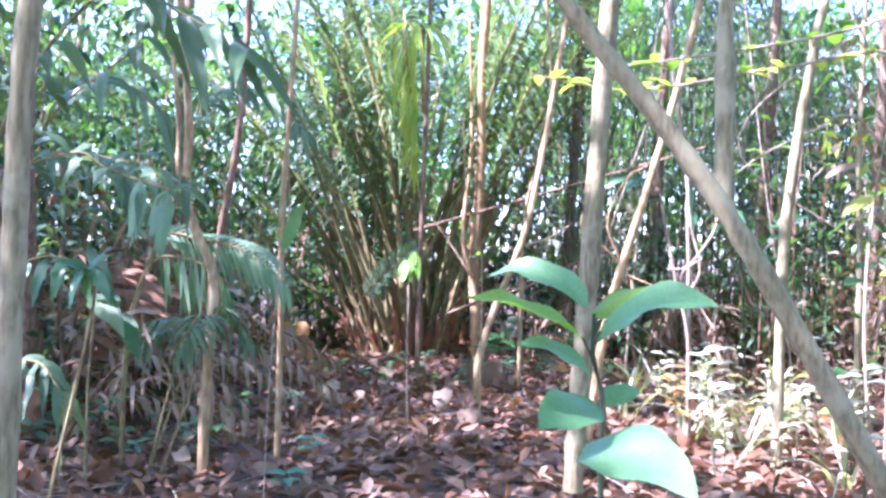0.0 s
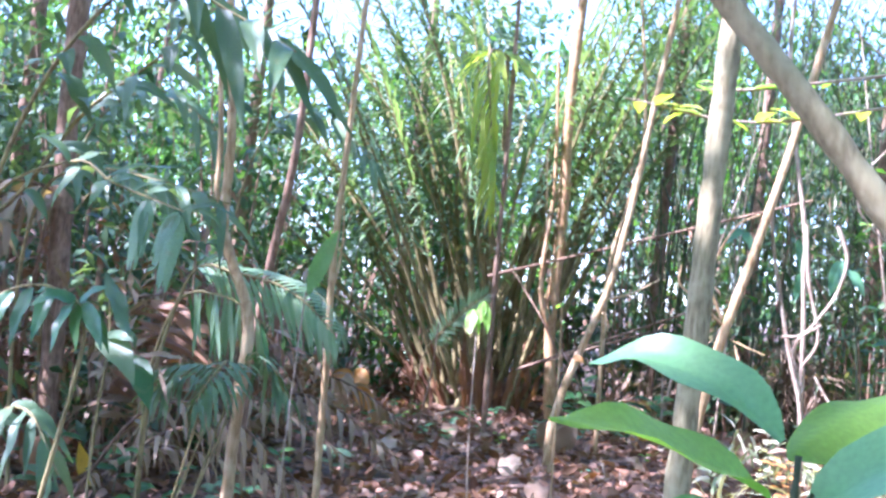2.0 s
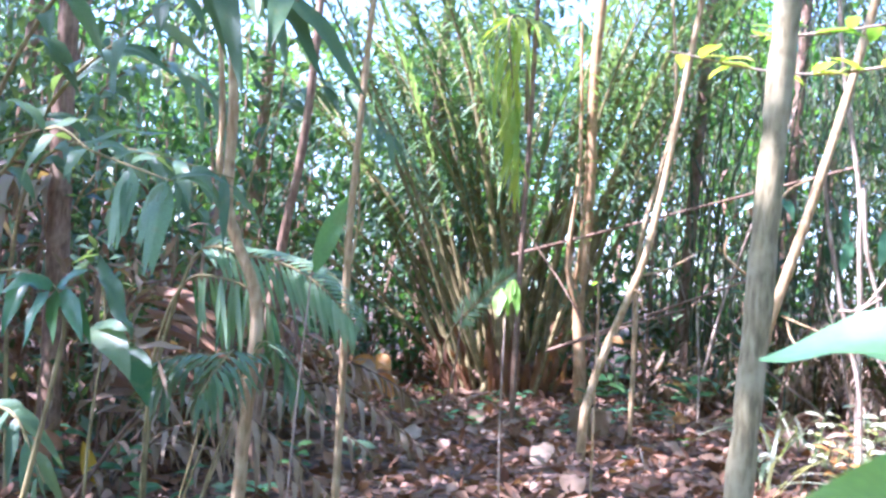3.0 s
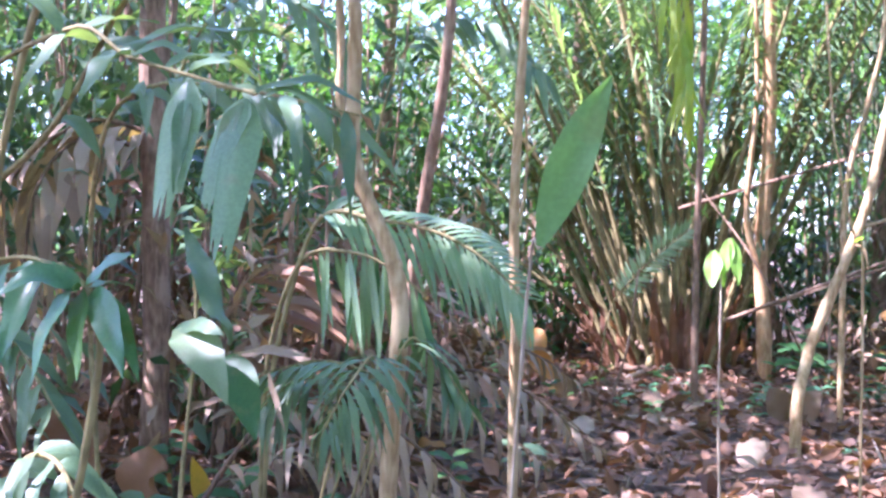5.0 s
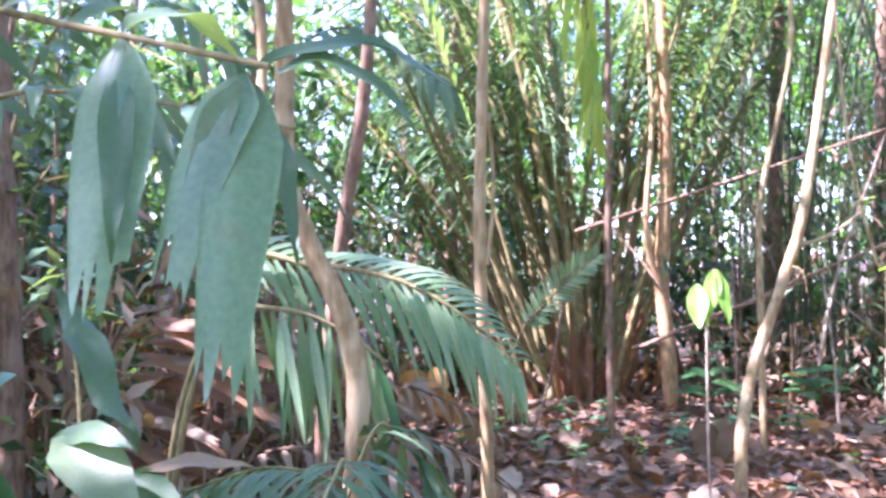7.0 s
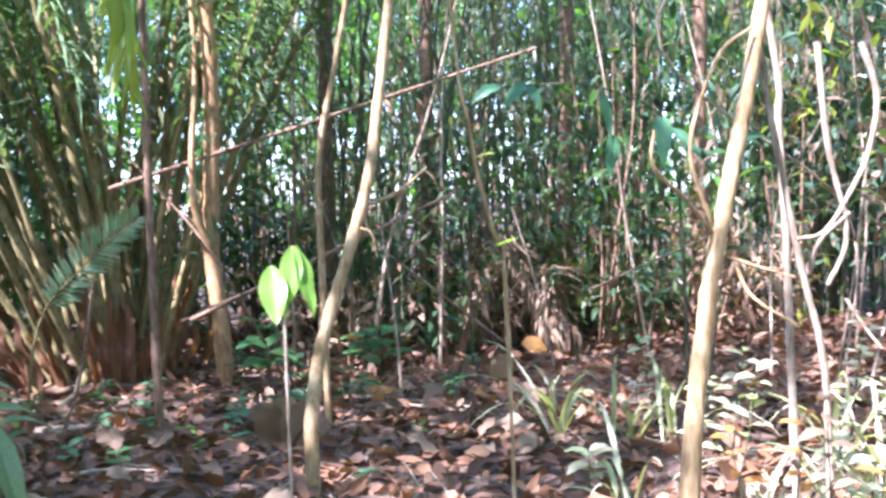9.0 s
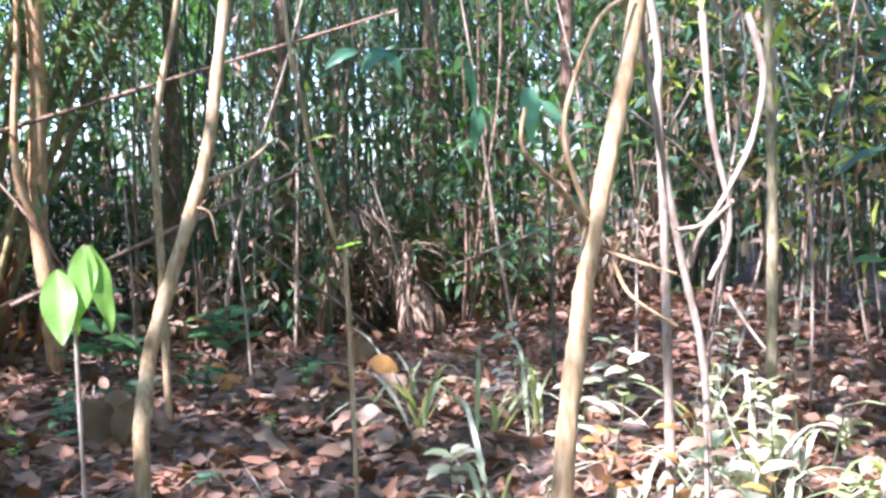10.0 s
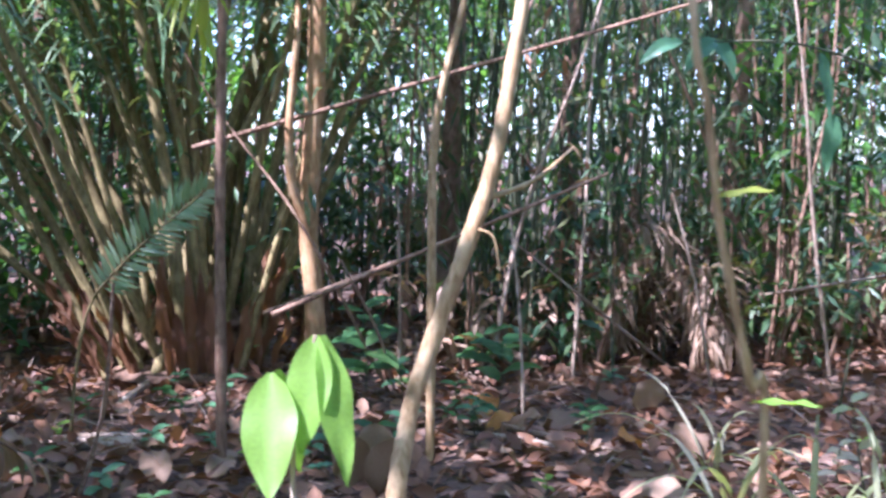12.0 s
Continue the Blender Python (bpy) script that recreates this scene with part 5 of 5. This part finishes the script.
def canopy():
    """Unseen leaf roof added to shade the walk; gaps light weeds and leaning stems."""
    n = 46000
    base = np.stack([RNG.uniform(-12, 11, n), RNG.uniform(-6, 18, n), RNG.uniform(7.2, 10.5, n)], -1)
    k = base[:, 2] / TO_SUN.z
    foot = base - np.array(TO_SUN)[None] * k[:, None]
    lit = np.hypot((foot[:, 0] - 2.8) / 1.2, (foot[:, 1] - 8.0) / 1.5) < 1
    lit |= np.hypot(foot[:, 0] - 2.25, foot[:, 1] - 11.9) < 0.3
    along = np.clip((foot[:, 0] - 1.75) / 1.5, 0, 1)
    lit |= np.hypot(foot[:, 0] - 1.75 - 1.5 * along, foot[:, 1] - 10.3 - 0.75 * along) < 0.2
    lit |= np.hypot(foot[:, 0] - 0.0, (foot[:, 1] - 14.0) / 1.2) < 0.8
    lit |= np.hypot(foot[:, 0] - 1.04, foot[:, 1] - 8.04) < 0.32
    thin = (foot[:, 1] > np.where(foot[:, 0] > 0.8, 13.1, 12.5)) & (RNG.uniform(size=n) < np.where(foot[:, 0] < 1.0, 0.86, np.where(foot[:, 1] > 15.5, 0.97, 0.94)))
    thin |= (foot[:, 0] < -1.5) & (foot[:, 1] > 8.5) & (RNG.uniform(size=n) < 0.85)
    shade = (foot[:, 0] > -1.6) & (foot[:, 0] < 3.6) & (foot[:, 1] > 1.5) & (foot[:, 1] < 13.1)
    thin |= ~shade & (RNG.uniform(size=n) < np.where(foot[:, 0] > 3, 0.35, 0.6))
    lit |= thin
    keep = ~lit | (RNG.uniform(size=n) < 0.06)
    clump = np.sin(base[:, 0] * 1.9) * np.sin(base[:, 1] * 1.7 + base[:, 0]) + RNG.normal(0, 0.5, n) > -0.5
    base = base[keep & (clump | (shade & (RNG.uniform(size=n) < 0.3)))]
    m = len(base)
    way = RNG.normal(0, 1, (m, 3)) * (1, 1, 0.4)
    return leaves(base, way, np.tile((0, 0, 1.0), (m, 1)) + RNG.normal(0, 0.3, (m, 3)), RNG.uniform(0.25, 0.5, m), RNG.uniform(0.12, 0.2, m), 0.3, 2)


alone("leaf_canopy", canopy(), CANOPY_LEAF, "unseen leaf roof added overhead to shade the walk, with sunny gaps", "canopy", "stuff")

# ---- leaf litter ----
n = 36000
lx, ly = RNG.uniform(-6, 7, n), 3.5 + 14 * RNG.uniform(0, 1, n) ** 1.1
lz = ground_height(lx, ly) + RNG.uniform(0.004, 0.05, n)
way = RNG.normal(0, 1, (n, 3)) * (1, 1, 0.35)
up = np.tile((0, 0, 1.0), (n, 1)) + RNG.normal(0, 0.65, (n, 3))
litter = leaves(np.stack([lx, ly, lz], -1), way, up, RNG.uniform(0.05, 0.16, n), RNG.uniform(0.03, 0.085, n), RNG.uniform(-0.3, 0.4, n), 3, RNG.uniform(0.1, 0.4), 0.8)
alone("leaf_litter", litter, DEAD_LEAF, "thick litter of brown and pinkish dead leaves", "leaf litter", "stuff")
n = 1600
tx, ty = RNG.uniform(-5, 6, n), RNG.uniform(4, 17, n)
tw = leaves(np.stack([tx, ty, ground_height(tx, ty) + 0.03], -1), RNG.normal(0, 1, (n, 3)) * (1, 1, 0.15), np.tile((0, 0, 1.0), (n, 1)), RNG.uniform(0.15, 0.5, n), 0.012, 0.05, 2, 0.9)
alone("twig_litter", tw, GREY_TWIG, "scattered dry twigs among the leaf litter", "twigs", "stuff")
# the nearest leaves, one by one
shapes = []
for j in range(8):
    me = to_mesh("dead_leaf", *blade((0, 0, 0), (0.13, 0, 0.015), 0.075, RNG.uniform(-0.01, 0.025), (0, 0, 1), fold=RNG.uniform(0, 0.5), segs=4, wave=0.12))
    me.materials.append(DEAD_LEAF)
    shapes.append(me)
for j in range(300):
    ob = new("dead_leaf", shapes[j % 8])
    x, y = RNG.uniform(-1.4, 2.6), RNG.uniform(5.8, 12.0)
    ob.matrix_world = pose(x, y, float(ground_height(x, y)) + 0.05, RNG.uniform(-25, 25), RNG.uniform(-25, 25), RNG.uniform(0, 360)) @ Matrix.Scale(RNG.uniform(0.7, 1.5), 4)
    ob.parent = ground
